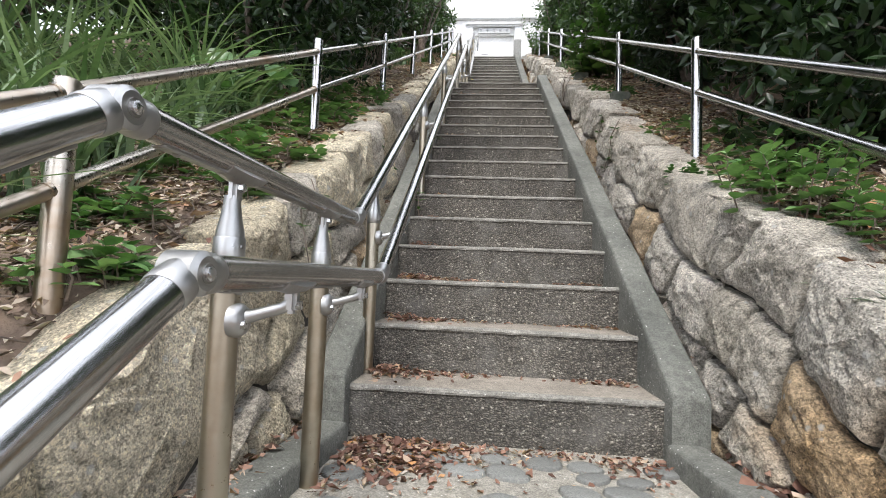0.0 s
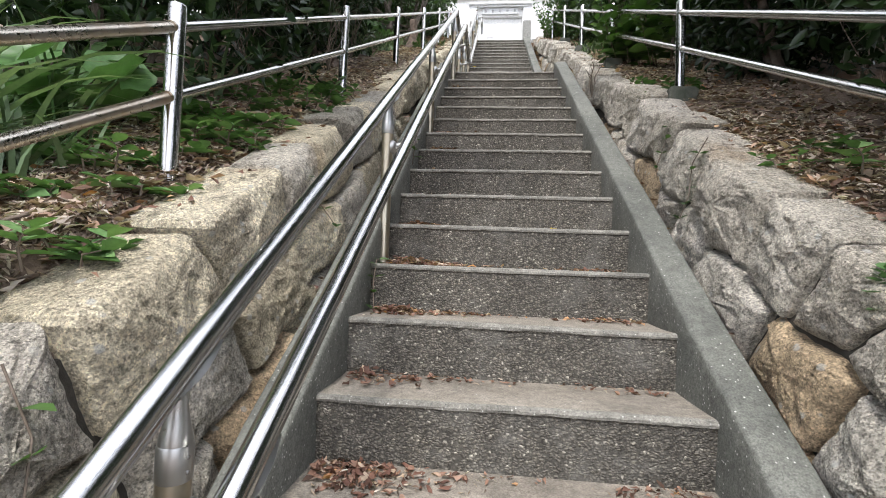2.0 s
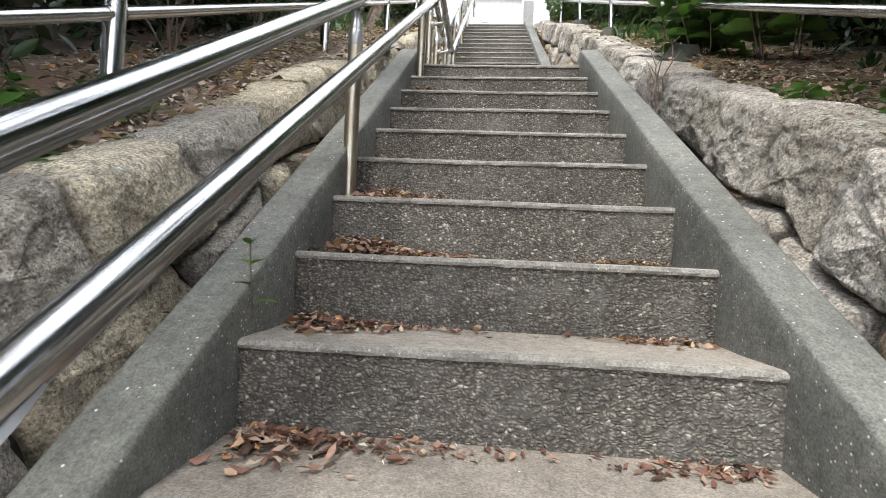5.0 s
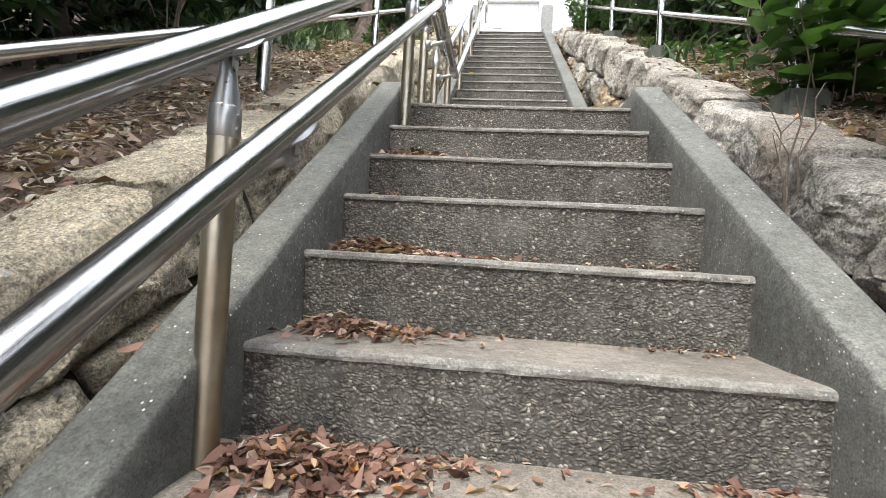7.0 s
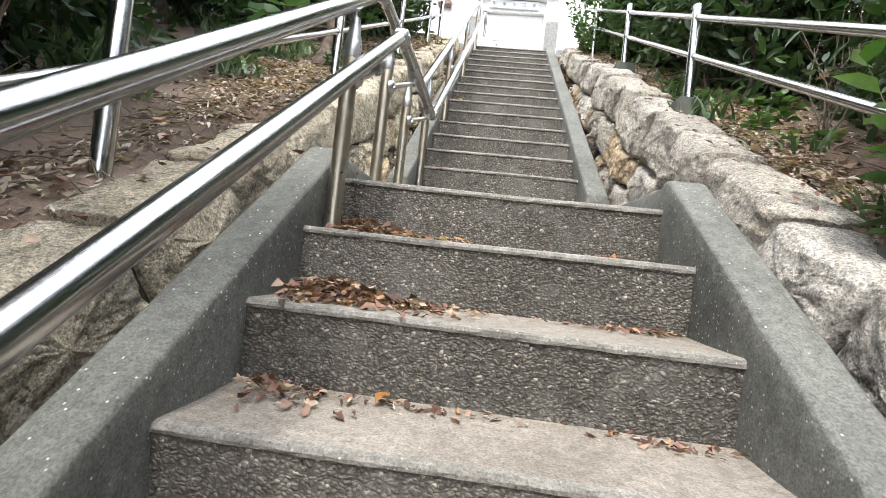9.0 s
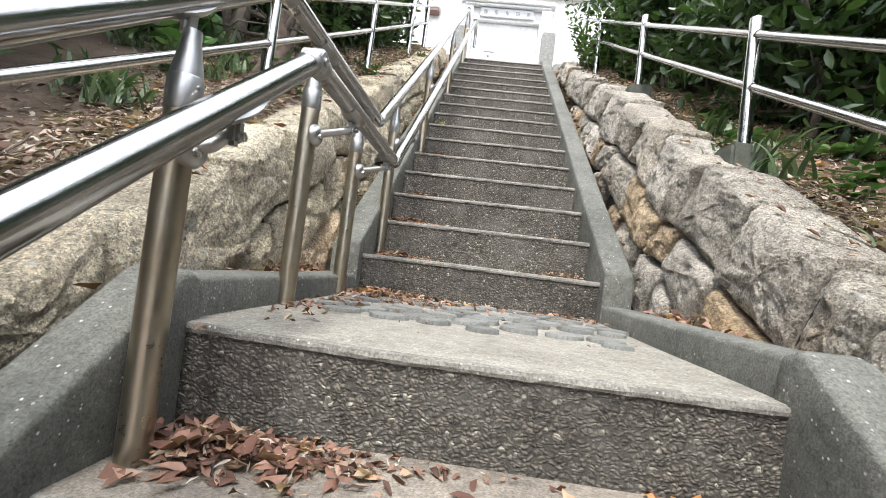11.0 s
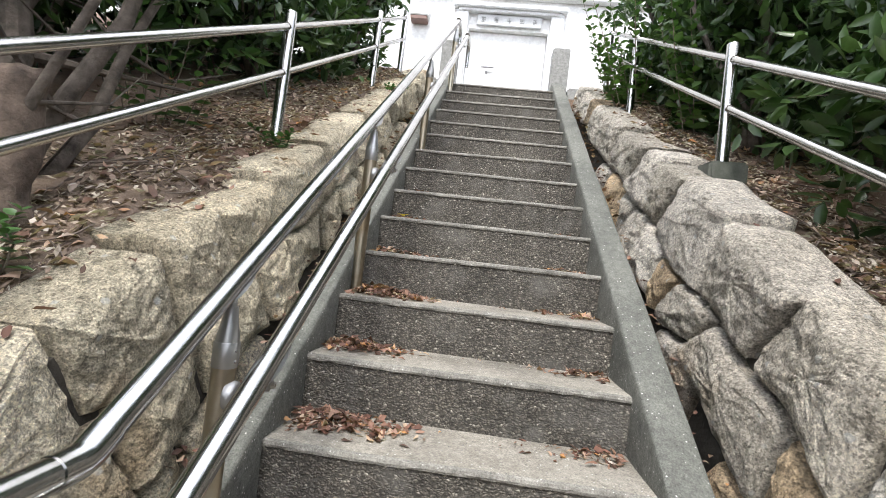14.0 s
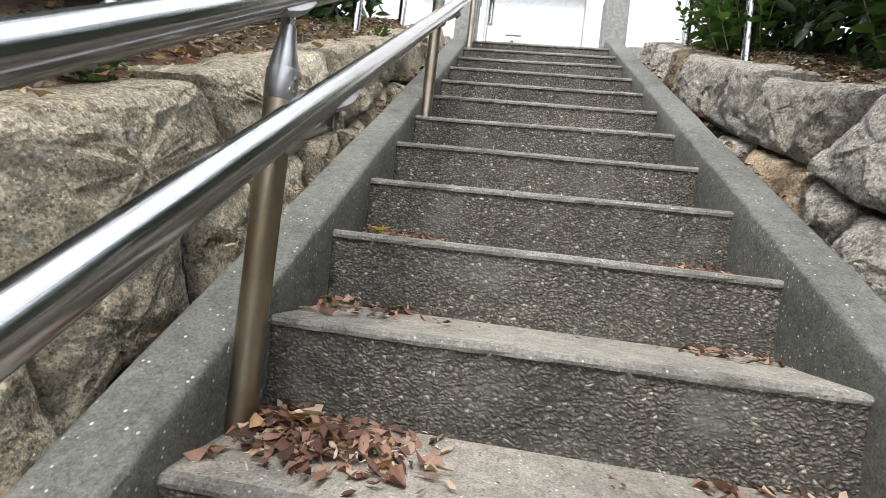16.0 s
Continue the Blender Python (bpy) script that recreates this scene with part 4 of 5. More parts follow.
def tree(x, y, height, reach, seed, leaves, size=0.085, material=None, label="", lean=(0, 0), low=0.25, trunk_r=0.05, z0=None, keep=None, name="tree"):
    """A broadleaf evergreen: tapered leaning trunk, limbs, twigs and a ragged crown of single leaves."""
    rng = np.random.default_rng(seed)
    z = ground(x, y) if z0 is None else z0
    base = Vector((x, y, z))
    thing = tagged(group(name, base), label or "dense dark evergreen broadleaf tree on the bank", "tree", "trees on the banks")
    bars, tips = [], []
    stems = 1 + int(rng.integers(1, 3))
    for s in range(stems):
        a = rng.uniform(0, 6.28)
        d = Vector((math.cos(a) * 0.18 + lean[0], math.sin(a) * 0.18 + lean[1], 1.0)).normalized()
        pts = [base + Vector((math.cos(a), math.sin(a), 0)) * 0.05 * s - Vector((0, 0, 0.1))]
        for k in range(5):
            pts.append(pts[-1] + (d + Vector(rng.normal(size=3)) * 0.16).normalized() * height * 0.17)
        r = trunk_r * (1 - 0.25 * s)
        bars.append(tube(pts, r, 9, radii=[r * (1 - 0.15 * k) for k in range(6)]))
        for k in range(1, 6):
            for _ in range(3):
                b = rng.uniform(0, 6.28)
                dd = Vector((math.cos(b), math.sin(b), rng.uniform(-0.1, 0.7)))
                p1 = pts[k] + dd * reach * rng.uniform(0.25, 0.5)
                p2 = p1 + (dd + Vector(rng.normal(size=3)) * 0.5) * reach * rng.uniform(0.25, 0.5)
                if min(abs(p1.x), abs(p2.x)) < 1.15 and min(p1.z - slope_line(p1.y), p2.z - slope_line(p2.y)) < 2.6:
                    continue
                bars.append(tube([pts[k], p1, p2], r * 0.3, 6, radii=[r * 0.4, r * 0.22, r * 0.08]))
                tips += [p1, p2, (p1 + p2) / 2, pts[k] * 0.5 + p1 * 0.5]
    part("trunk", join_tubes(bars), M_BARK, thing)
    t = np.array([tuple(p) for p in tips])
    t = t[t[:, 2] > z + height * low]
    # twigs carry clumps; each clump is a spray of leaves
    clumps = t[rng.integers(0, len(t), leaves // 14)] + rng.normal(size=(leaves // 14, 3)) * np.array([0.20, 0.20, 0.17]) * reach
    c = np.repeat(clumps, 14, axis=0)
    off = rng.normal(size=c.shape)
    off /= np.linalg.norm(off, axis=1, keepdims=True)
    places = c + off * rng.uniform(0.01, 0.085, (len(c), 1))
    ways = off + np.array([0, 0, 0.15]) + rng.normal(size=c.shape) * 0.35
    if keep is not None:
        ok = keep(places)
        places, ways = places[ok], ways[ok]
    sizes = size * rng.uniform(0.6, 1.25, len(places))
    ob = new("crown", scatter_leaves("crown", places, ways, sizes, material or M_LEAF, rng))
    ob.parent = thing
    ob.matrix_parent_inverse = Matrix.Translation(-thing.location)
    return thing


def clear_of_stair(p):
    """No leaf hangs over the walk."""
    low_view = p[:, 2] < np.clip(1.0 + 0.62 * p[:, 1], -2, 7.4) + 1.7
    inner = np.abs(p[:, 0]) < 1.12
    head = (p[:, 1] > 8.3) & (p[:, 2] > 6.75) & (np.abs(p[:, 0]) > np.where(p[:, 0] < 0, 0.72, 0.9))
    return ~(inner & low_view) | head


rt = random.Random(5)
spots = []
for side in (-1, 1):
    for row, (x, step) in enumerate(((1.75, 1.25), (2.9, 1.7), (4.6, 2.4))):
        y = -3.6 + row * 0.5
        while y < 9.4 - row * 0.2:
            shy = 0.0
            if row == 0:
                shy = (0.95 if y < 6.2 else 0.75) if side < 0 and y > 4.2 else 0.35 if side > 0 and 2.8 < y < 6 else 0.0
            if y > (-0.9 if side > 0 else 1.3) or row == 2:
                spots.append((side * (x + shy + rt.uniform(-0.15, 0.3)), y + rt.uniform(-0.2, 0.2), row))
            y += step
spots += [(-1.5, 9.25, 0), (1.55, 9.3, 0), (-1.75, 8.3, 0), (1.5, 7.9, 0)]
for i, (x, y, row) in enumerate(spots):
    # below y 4.3 crowns take the shade-darkened leaf, above it the mid green one
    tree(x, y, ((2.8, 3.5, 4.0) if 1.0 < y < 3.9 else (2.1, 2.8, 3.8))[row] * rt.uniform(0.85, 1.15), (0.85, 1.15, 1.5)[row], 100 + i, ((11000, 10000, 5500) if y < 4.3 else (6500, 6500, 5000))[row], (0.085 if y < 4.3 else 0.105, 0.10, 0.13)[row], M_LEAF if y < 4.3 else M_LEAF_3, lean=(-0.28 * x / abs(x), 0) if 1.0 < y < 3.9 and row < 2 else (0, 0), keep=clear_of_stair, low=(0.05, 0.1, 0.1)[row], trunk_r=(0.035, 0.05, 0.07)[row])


# ---- flat stones set in the landings ----
def paver_mesh(seed):
    rnd = random.Random(seed)
    n = 16
    verts, faces = [], []
    for s, h in ((1.0, -0.006), (0.97, 0.004), (0.88, 0.008), (0.5, 0.009)):
        for i in range(n):
            a = 2 * math.pi * i / n
            r = 1 + 0.16 * noise.noise((math.cos(a) * 1.1 + seed * 3.3, math.sin(a) * 1.1, seed)) + 0.05 * noise.noise((math.cos(a) * 3, math.sin(a) * 3, seed))
            verts.append((math.cos(a) * r * s, math.sin(a) * r * s, h + (0.001 * rnd.uniform(-1, 1))))
    for k in range(3):
        for i in range(n):
            faces.append((k * n + i, k * n + (i + 1) % n, (k + 1) * n + (i + 1) % n, (k + 1) * n + i))
    faces.append(tuple(range(3 * n, 4 * n)))
    return mesh_of("paver", verts, faces, [M_PAVER])


paver_kinds = [paver_mesh(i) for i in range(6)]


def lay_pavers(parent, y0, y1, z, seed, chance=0.88, big=1.0):
    rnd = random.Random(seed)
    y, odd = y1, 0
    while y > y0:
        x = -0.50 + 0.07 * odd + rnd.uniform(0, 0.04)
        while x < 0.53:
            if rnd.random() < chance:
                ob = new("paver", rnd.choice(paver_kinds))
                ob.parent = parent
                ob.matrix_parent_inverse = Matrix.Translation(-parent.location)
                w = rnd.uniform(0.045, 0.066) * big
                ob.matrix_basis = pose(x, y + rnd.uniform(-0.02, 0.02), z, 0, 0, rnd.uniform(-25, 25)) @ Matrix.Diagonal((w, w * rnd.uniform(0.6, 0.85), 1, 1))
            x += rnd.uniform(0.12, 0.16)
        y -= 0.098
        odd = 1 - odd


lay_pavers(landing_2, Y_LAND + 0.42, Y_2 - 0.09, LAND + 0.001, 11)
lay_pavers(landing_1, Y_LOW + 0.30, -0.12, 0.001, 12, 0.5, 1.15)


# ---- plants on the banks ----
def on_bank(x, y):
    return Vector((x, y, ground(x, y)))


def leaves_on(name, parent, stems, material, seed, size, width=0.42, per=10, spread=0.8, droop=0.0):
    """Leaves in pairs up each stem (a list of points)."""
    rng = np.random.default_rng(seed)
    pl, wy, sz = [], [], []
    for st in stems:
        for k in range(per):
            f = (k + 1) / per * (len(st) - 1)
            i = min(int(f), len(st) - 2)
            p = st[i].lerp(st[i + 1], f - i)
            a = k * 1.57 + rng.uniform(-0.4, 0.4)
            for b in (a, a + math.pi):
                pl.append(tuple(p))
                wy.append((math.cos(b) * spread, math.sin(b) * spread, 0.35 - droop + 0.5 * k / per))
                sz.append(size * rng.uniform(0.7, 1.2) * (1.1 - 0.5 * k / per))
    ob = new(name, scatter_leaves(name, np.array(pl), np.array(wy), np.array(sz), material, rng, width, flat=0.6))
    ob.parent = parent
    ob.matrix_parent_inverse = Matrix.Translation(-parent.location)
    return ob


def weed(x, y, height, stems, seed, material, size, label, category="plant", name="weed", spread=0.12, per=8, lean=(0, 0), lift=0.0, droop=0.3):
    rnd = random.Random(seed)
    base = on_bank(x, y) + Vector((0, 0, lift))
    thing = tagged(group(name, base), label, category, "weeds on the banks")
    lines, bars = [], []
    for _ in range(stems):
        a, r = rnd.uniform(0, 6.28), rnd.uniform(0, spread)
        p0 = base + Vector((math.cos(a) * r, math.sin(a) * r, -0.02))
        h = height * rnd.uniform(0.65, 1.1)
        q = Vector((math.cos(a) * 0.3 + lean[0], math.sin(a) * 0.3 + lean[1], 1)) * h
        line = [p0, p0 + q * 0.5, p0 + q + Vector((rnd.uniform(-0.04, 0.04), rnd.uniform(-0.04, 0.04), -0.03))]
        lines.append(line)
        bars.append(tube(line, 0.003, 5, radii=[0.0035, 0.0028, 0.0015]))
    tagged(part("stem", join_tubes(bars), M_TWIG, thing), kind="stuff")
    leaves_on("foliage", thing, lines, material, seed, size, 0.78, per=per, droop=droop)
    return thing


weed(1.0, 0.26, 0.26, 10, 1, M_NETTLE, 0.07, "clump of tall green nettle-like weeds on the wall top")
weed(1.0, 0.04, 0.34, 14, 2, M_NETTLE, 0.075, "clump of tall green nettle-like weeds on the wall top", spread=0.16, per=6)
weed(1.03, -0.2, 0.22, 8, 3, M_NETTLE, 0.07, "low clump of green weeds on the wall top")
weed(0.95, 0.62, 0.14, 8, 4, M_BROAD, 0.05, "low green weeds at the foot of the fence")
weed(1.2, 4.2, 0.55, 14, 5, M_LEAF_2, 0.14, "glossy large-leaved shrub leaning through the fence", "shrub", "shrub", 0.16, 6, (-0.25, -0.15))
weed(1.45, 4.0, 0.75, 14, 6, M_LEAF_2, 0.14, "glossy large-leaved shrub leaning through the fence", "shrub", "shrub", 0.25, 7, (-0.15, 0))
weed(1.3, 8.2, 0.8, 12, 7, M_LEAF_2, 0.08, "bright leafy shrub growing through the fence", "shrub", "shrub", 0.25, 12)
weed(1.15, 9.1, 0.85, 14, 8, M_LEAF_2, 0.08, "bright leafy shrub growing through the fence", "shrub", "shrub", 0.25, 12, (-0.12, 0))
weed(1.2, 9.6, 0.7, 12, 9, M_LEAF_2, 0.07, "bright leafy shrub growing through the fence", "shrub", "shrub", 0.2, 12, (-0.1, 0))
weed(0.93, 5.62, 0.10, 5, 10, M_BROAD, 0.05, "small green weed by a fence footing")
weed(1.05, 2.62, 0.10, 9, 11, M_LEAF_2, 0.06, "trailing green leaves on the wall top", spread=0.25, per=4)
weed(1.15, 3.0, 0.10, 9, 12, M_LEAF_2, 0.06, "trailing green leaves on the wall top", spread=0.25, per=4)
weed(0.715, 0.02, 0.22, 5, 13, M_LEAF_2, 0.055, "green seedlings in the gap behind the curb", lift=-0.62, spread=0.03, per=5)
weed(0.715, -0.16, 0.14, 5, 14, M_GRASS, 0.06, "green seedlings in the gap behind the curb", lift=-0.62, spread=0.03, per=4)
weed(-0.98, 8.95, 0.18, 6, 15, M_BROAD, 0.05, "small weeds at the foot of the fence")
weed(-1.05, 7.25, 0.12, 6, 16, M_BROAD, 0.045, "small weeds at the foot of the fence")
weed(-1.55, 7.1, 0.5, 9, 17, M_BROAD, 0.06, "leafy green undergrowth by the stump", "shrub", "shrub", 0.15)
for i, (x, y) in enumerate(((-1.3, -0.3), (-1.2, 0.25), (-1.05, 0.5), (-1.35, 0.9), (-1.2, 1.3), (-1.45, 1.6), (-1.0, 0.05), (-1.05, -0.55))):
    weed(x, y, 0.12, 9, 20 + i, M_NETTLE, 0.075, "low green seedlings in the leaf litter", spread=0.12, per=3)


rw = random.Random(31)
for i in range(96):
    left = i < 72
    x = -rw.uniform(1.0, 1.6) if left else rw.uniform(1.05, 1.6)
    y = rw.uniform(-0.9, 2.6) if left else rw.choice((rw.uniform(0.3, 2.8), rw.uniform(5.0, 7.0)))
    weed(x, y, rw.uniform(0.06, 0.13), 4, 60 + i, rw.choice((M_BROAD, M_NETTLE, M_NETTLE)), rw.uniform(0.05, 0.085), "low green seedlings in the leaf litter", spread=0.12, per=3)


def big_leaf_plant(x, y, seed, count=4, size=0.13):
    """Round long-stalked leaves."""
    rnd = random.Random(seed)
    base = on_bank(x, y)
    thing = tagged(group("butterbur", base), "butterbur with large round green leaves", "plant", "butterbur plants")
    for _ in range(count):
        a = rnd.uniform(0, 6.28)
        top = base + Vector((math.cos(a) * rnd.uniform(0.05, 0.2), math.sin(a) * rnd.uniform(0.05, 0.2), rnd.uniform(0.14, 0.34)))
        part("stalk", tube([base, base.lerp(top, 0.6) + Vector((0, 0, 0.03)), top], 0.004, 6), M_BROAD, thing)
        r = size * rnd.uniform(0.65, 1.1)
        turn = Matrix.Translation(top) @ pose(0, 0, 0, rnd.uniform(10, 55), rnd.uniform(-25, 25), rnd.uniform(-60, 60))
        bm = bmesh.new()
        c = bm.verts.new((0, 0, 0))
        rows = []
        for s in (0.5, 1.0):
            row = []
            for i in range(22):
                b = 0.25 + (2 * math.pi - 0.5) * i / 21 - math.pi / 2
                w = 1 + 0.07 * math.sin(b * 7) * s
                row.append(bm.verts.new((math.cos(b) * r * s * w, math.sin(b) * r * s * w, r * (0.22 * s * s + 0.06 * math.sin(b * 5) * s))))
            rows.append(row)
        for i in range(21):
            bm.faces.new((c, rows[0][i], rows[0][i + 1]))
            bm.faces.new((rows[0][i], rows[1][i], rows[1][i + 1], rows[0][i + 1]))
        for f in bm.faces:
            f.smooth = True
        bmesh.ops.transform(bm, matrix=turn, verts=bm.verts)
        part("leaf", bm, M_BROAD, thing)
    return thing


for i, (x, y, c, z) in enumerate(((-1.55, 0.95, 5, 0.13), (-1.75, 1.15, 5, 0.14), (-1.7, -0.5, 4, 0.12), (-1.9, 6.3, 5, 0.15), (-1.75, 6.0, 3, 0.12), (-2.1, 7.9, 6, 0.16), (-1.5, 8.0, 3, 0.1), (1.55, 0.75, 3, 0.14), (1.5, 0.4, 2, 0.1))):
    big_leaf_plant(x, y, 300 + i, c, z)


def grass_clump(x, y, blades, height, seed, material=M_GRASS, label="clump of long arching grass on the bank"):
    rng = np.random.default_rng(seed)
    base = on_bank(x, y)
    verts, faces = [], []
    for _ in range(blades):
        a, lean = rng.uniform(0, 6.28), rng.uniform(0.25, 1.25)
        h, w = height * rng.uniform(0.5, 1.1), rng.uniform(0.006, 0.0135)
        px, py = rng.normal(0, 0.07, 2)
        n = 7
        for k in range(n):
            f = k / (n - 1)
            out = lean * h * f ** 1.6
            z = h * (f - 0.45 * lean * f ** 3)
            cx, cy = px + math.cos(a) * out, py + math.sin(a) * out
            ww = w * (1 - f ** 2) + 0.0006
            verts += [base + Vector((cx - math.sin(a) * ww, cy + math.cos(a) * ww, z)), base + Vector((cx + math.sin(a) * ww, cy - math.cos(a) * ww, z + 0.25 * ww))]
        o = len(verts) - 2 * n
        faces += [(o + 2 * k, o + 2 * k + 1, o + 2 * k + 3, o + 2 * k + 2) for k in range(n - 1)]
    ob = tagged(new("grass_clump", mesh_of("grass_clump", verts, faces, [material])), label, "grass", "grass clumps", "stuff")
    return ob


rg = random.Random(9)
for i in range(30):
    grass_clump(-1.48 - abs(rg.gauss(0, 0.6)), rg.uniform(-1.2, 1.9), 30, rg.uniform(0.45, 0.85), 400 + i)
for i in range(12):
    grass_clump(-1.45 - abs(rg.gauss(0, 0.3)), rg.uniform(4.6, 6.6), 40, rg.uniform(0.16, 0.3), 450 + i, M_GRASS, "low tuft of grass on the bank")
for i in range(7):
    grass_clump(1.05 + abs(rg.gauss(0, 0.25)), rg.uniform(4.2, 6.6), 26, rg.uniform(0.1, 0.2), 470 + i, M_GRASS, "low tuft of grass on the bank")
for i in range(14):
    grass_clump(-rg.uniform(2.3, 3.8), rg.uniform(-0.6, 1.9), 60, rg.uniform(0.7, 1.1), 500 + i)
grass_clump(0.98, -0.5, 40, 0.16, 490, M_GRASS, "low tuft of grass on the wall top")

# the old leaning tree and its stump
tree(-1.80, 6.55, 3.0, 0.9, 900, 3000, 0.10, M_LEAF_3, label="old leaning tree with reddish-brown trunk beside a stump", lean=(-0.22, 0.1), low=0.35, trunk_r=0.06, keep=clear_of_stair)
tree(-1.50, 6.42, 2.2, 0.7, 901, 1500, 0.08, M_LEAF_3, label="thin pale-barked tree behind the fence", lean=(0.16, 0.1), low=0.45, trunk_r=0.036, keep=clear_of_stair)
stump = tagged(group("tree_stump", on_bank(-1.33, 6.27)), "weathered brown tree stump with flared roots", "stump")
sp = [on_bank(-1.33, 6.27) + Vector(v) for v in ((0, 0, -0.08), (0, 0, 0.0), (0.01, 0, 0.08), (0.01, 0.02, 0.24), (0.0, 0.03, 0.40), (0.0, 0.03, 0.44))]
bm = tube(sp, 0.1, 26, radii=[0.15, 0.115, 0.075, 0.058, 0.062, 0.042])
bmesh.ops.subdivide_edges(bm, edges=bm.edges[:], cuts=2, use_grid_fill=True)
for v in bm.verts:
    v.co += Vector(noise.noise_vector(v.co * 9)) * 0.02 + Vector(noise.noise_vector(v.co * 26)) * 0.008
part("stump_body", bm, M_STUMP, stump)
weed(-1.22, 6.12, 0.2, 6, 30, M_BROAD, 0.05, "small leafy shoots beside the stump")


# ---- bare twigs and climbing stems ----
def twig_bush(x, y, z, h, n, seed, label, name="dry_shrub"):
    rnd = random.Random(seed)
    thing = tagged(group(name, (x, y, z)), label, "dry shrub")
    bars = []
    for _ in range(n):
        p = Vector((x, y, z))
        d = Vector((rnd.uniform(-0.25, 0.25), rnd.uniform(-0.25, 0.25), 1))
        pts = [p]
        for k in range(4):
            pts.append(pts[-1] + (d + Vector((rnd.uniform(-0.4, 0.4), rnd.uniform(-0.4, 0.4), 0))).normalized() * h / 4)
            q = pts[-1]
            bars.append(tube([q, q + Vector((rnd.uniform(-0.1, 0.1), rnd.uniform(-0.1, 0.1), 0.09)) * h * 2], 0.002, 5, radii=[0.002, 0.001]))
        bars.append(tube(pts, 0.004, 6, radii=[0.005, 0.0042, 0.0034, 0.0026, 0.0015]))
    tagged(part("stem", join_tubes(bars), M_TWIG, thing), kind="stuff")
    return thing


twig_bush(0.80, 3.74, 2.72, 0.38, 3, 1, "leafless twig growing out of the stone wall")
for i, (x, y) in enumerate(((1.4, -0.3), (1.5, 0.6), (1.6, 1.6), (1.45, 5.2), (1.5, 6.6), (-1.6, 2.2), (-1.5, 3.3), (-1.6, 4.2))):
    p = on_bank(x, y)
    twig_bush(x, y, p.z - 0.02, 0.6, 7, 20 + i, "tangle of dry brown stems under the trees")


def creeper(points, seed, label):
    rnd = random.Random(seed)
    pts = [Vector(p) for p in points]
    thing = tagged(group("creeper", pts[0]), label, "creeper", "creepers on the walls")
    part("stem", tube(pts, 0.0022, 5), M_TWIG, thing)
    leaves_on("foliage", thing, [pts], M_LEAF_2, seed, 0.05, 0.6, per=max(3, len(pts) + 1), spread=0.8, droop=0.3)


creeper([(-0.83, 0.18, 1.0), (-0.79, 0.2, 0.88), (-0.77, 0.17, 0.74), (-0.75, 0.2, 0.58)], 1, "thin green creeper hanging down the stone wall")
creeper([(-0.83, 0.05, 0.92), (-0.79, 0.02, 0.78), (-0.76, 0.05, 0.6)], 2, "thin green creeper hanging down the stone wall")
creeper([(-0.82, 1.25, 1.56), (-0.78, 1.28, 1.45), (-0.70, 1.36, 1.32)], 3, "thin green creeper hanging down the stone wall")
creeper([(-0.56, 1.58, 1.20), (-0.55, 1.46, 1.19), (-0.54, 1.38, 1.10), (-0.53, 1.36, 0.99)], 4, "thin green creeper trailing over a step")
creeper([(0.83, 1.55, 1.76), (0.79, 1.6, 1.66), (0.77, 1.58, 1.52), (0.75, 1.62, 1.42)], 5, "thin green creeper hanging down the stone wall")
creeper([(0.84, 1.95, 1.98), (0.80, 1.93, 1.86), (0.77, 1.98, 1.72)], 6, "thin green creeper hanging down the stone wall")
creeper([(-0.57, 2.36, 1.80), (-0.55, 2.3, 1.88), (-0.545, 2.28, 1.97)], 7, "small green seedling in the step corner")


# ---- fallen leaves ----
def litter(name, places, ways, sizes, material, seed, label, width=0.42, curl=0.28, flat=0.88):
    rng = np.random.default_rng(seed)
    return tagged(new(name, scatter_leaves(name, np.array(places), np.array(ways), np.array(sizes), material, rng, width, flat, curl)), label, "fallen leaves", "", "stuff")


rng = np.random.default_rng(77)
for side, count, lbl in ((-1, 15000, "brown fallen leaves and chips covering the soil"), (1, 15000, "brown fallen leaves and chips covering the soil")):
    for wide, material, n, lo, hi in ((0.42, M_LITTER, count, 0.018, 0.05), (0.16, M_LITTER, count, 0.02, 0.055), (0.5, M_PALE, count // 3, 0.035, 0.072)):
        xs = side * (1.0 + np.abs(rng.normal(0, 0.42, n)))
        ys = np.where(rng.uniform(0, 1, n) < 0.3, rng.uniform(-1.2, 2.0, n), rng.uniform(-2.0, 10.0, n))
        patch = np.array([noise.noise((x * 1.3, y * 1.3, 4.4)) for x, y in zip(xs, ys)])
        ok = (patch + rng.normal(0, 0.25, n) > -0.3) & (np.abs(xs) > 0.97)
        xs, ys = xs[ok], ys[ok]
        zs = np.array([ground(x, y) for x, y in zip(xs, ys)]) + rng.uniform(0.002, 0.016, len(xs))
        a = rng.uniform(0, 6.28, len(xs))
        litter("leaf_litter", np.stack([xs, ys, zs], 1), np.stack([np.cos(a), np.sin(a), 0.25 * rng.normal(size=len(xs)) + 0.5 * np.sin(a)], 1), rng.uniform(lo, hi, len(xs)), material, 5, lbl, wide)

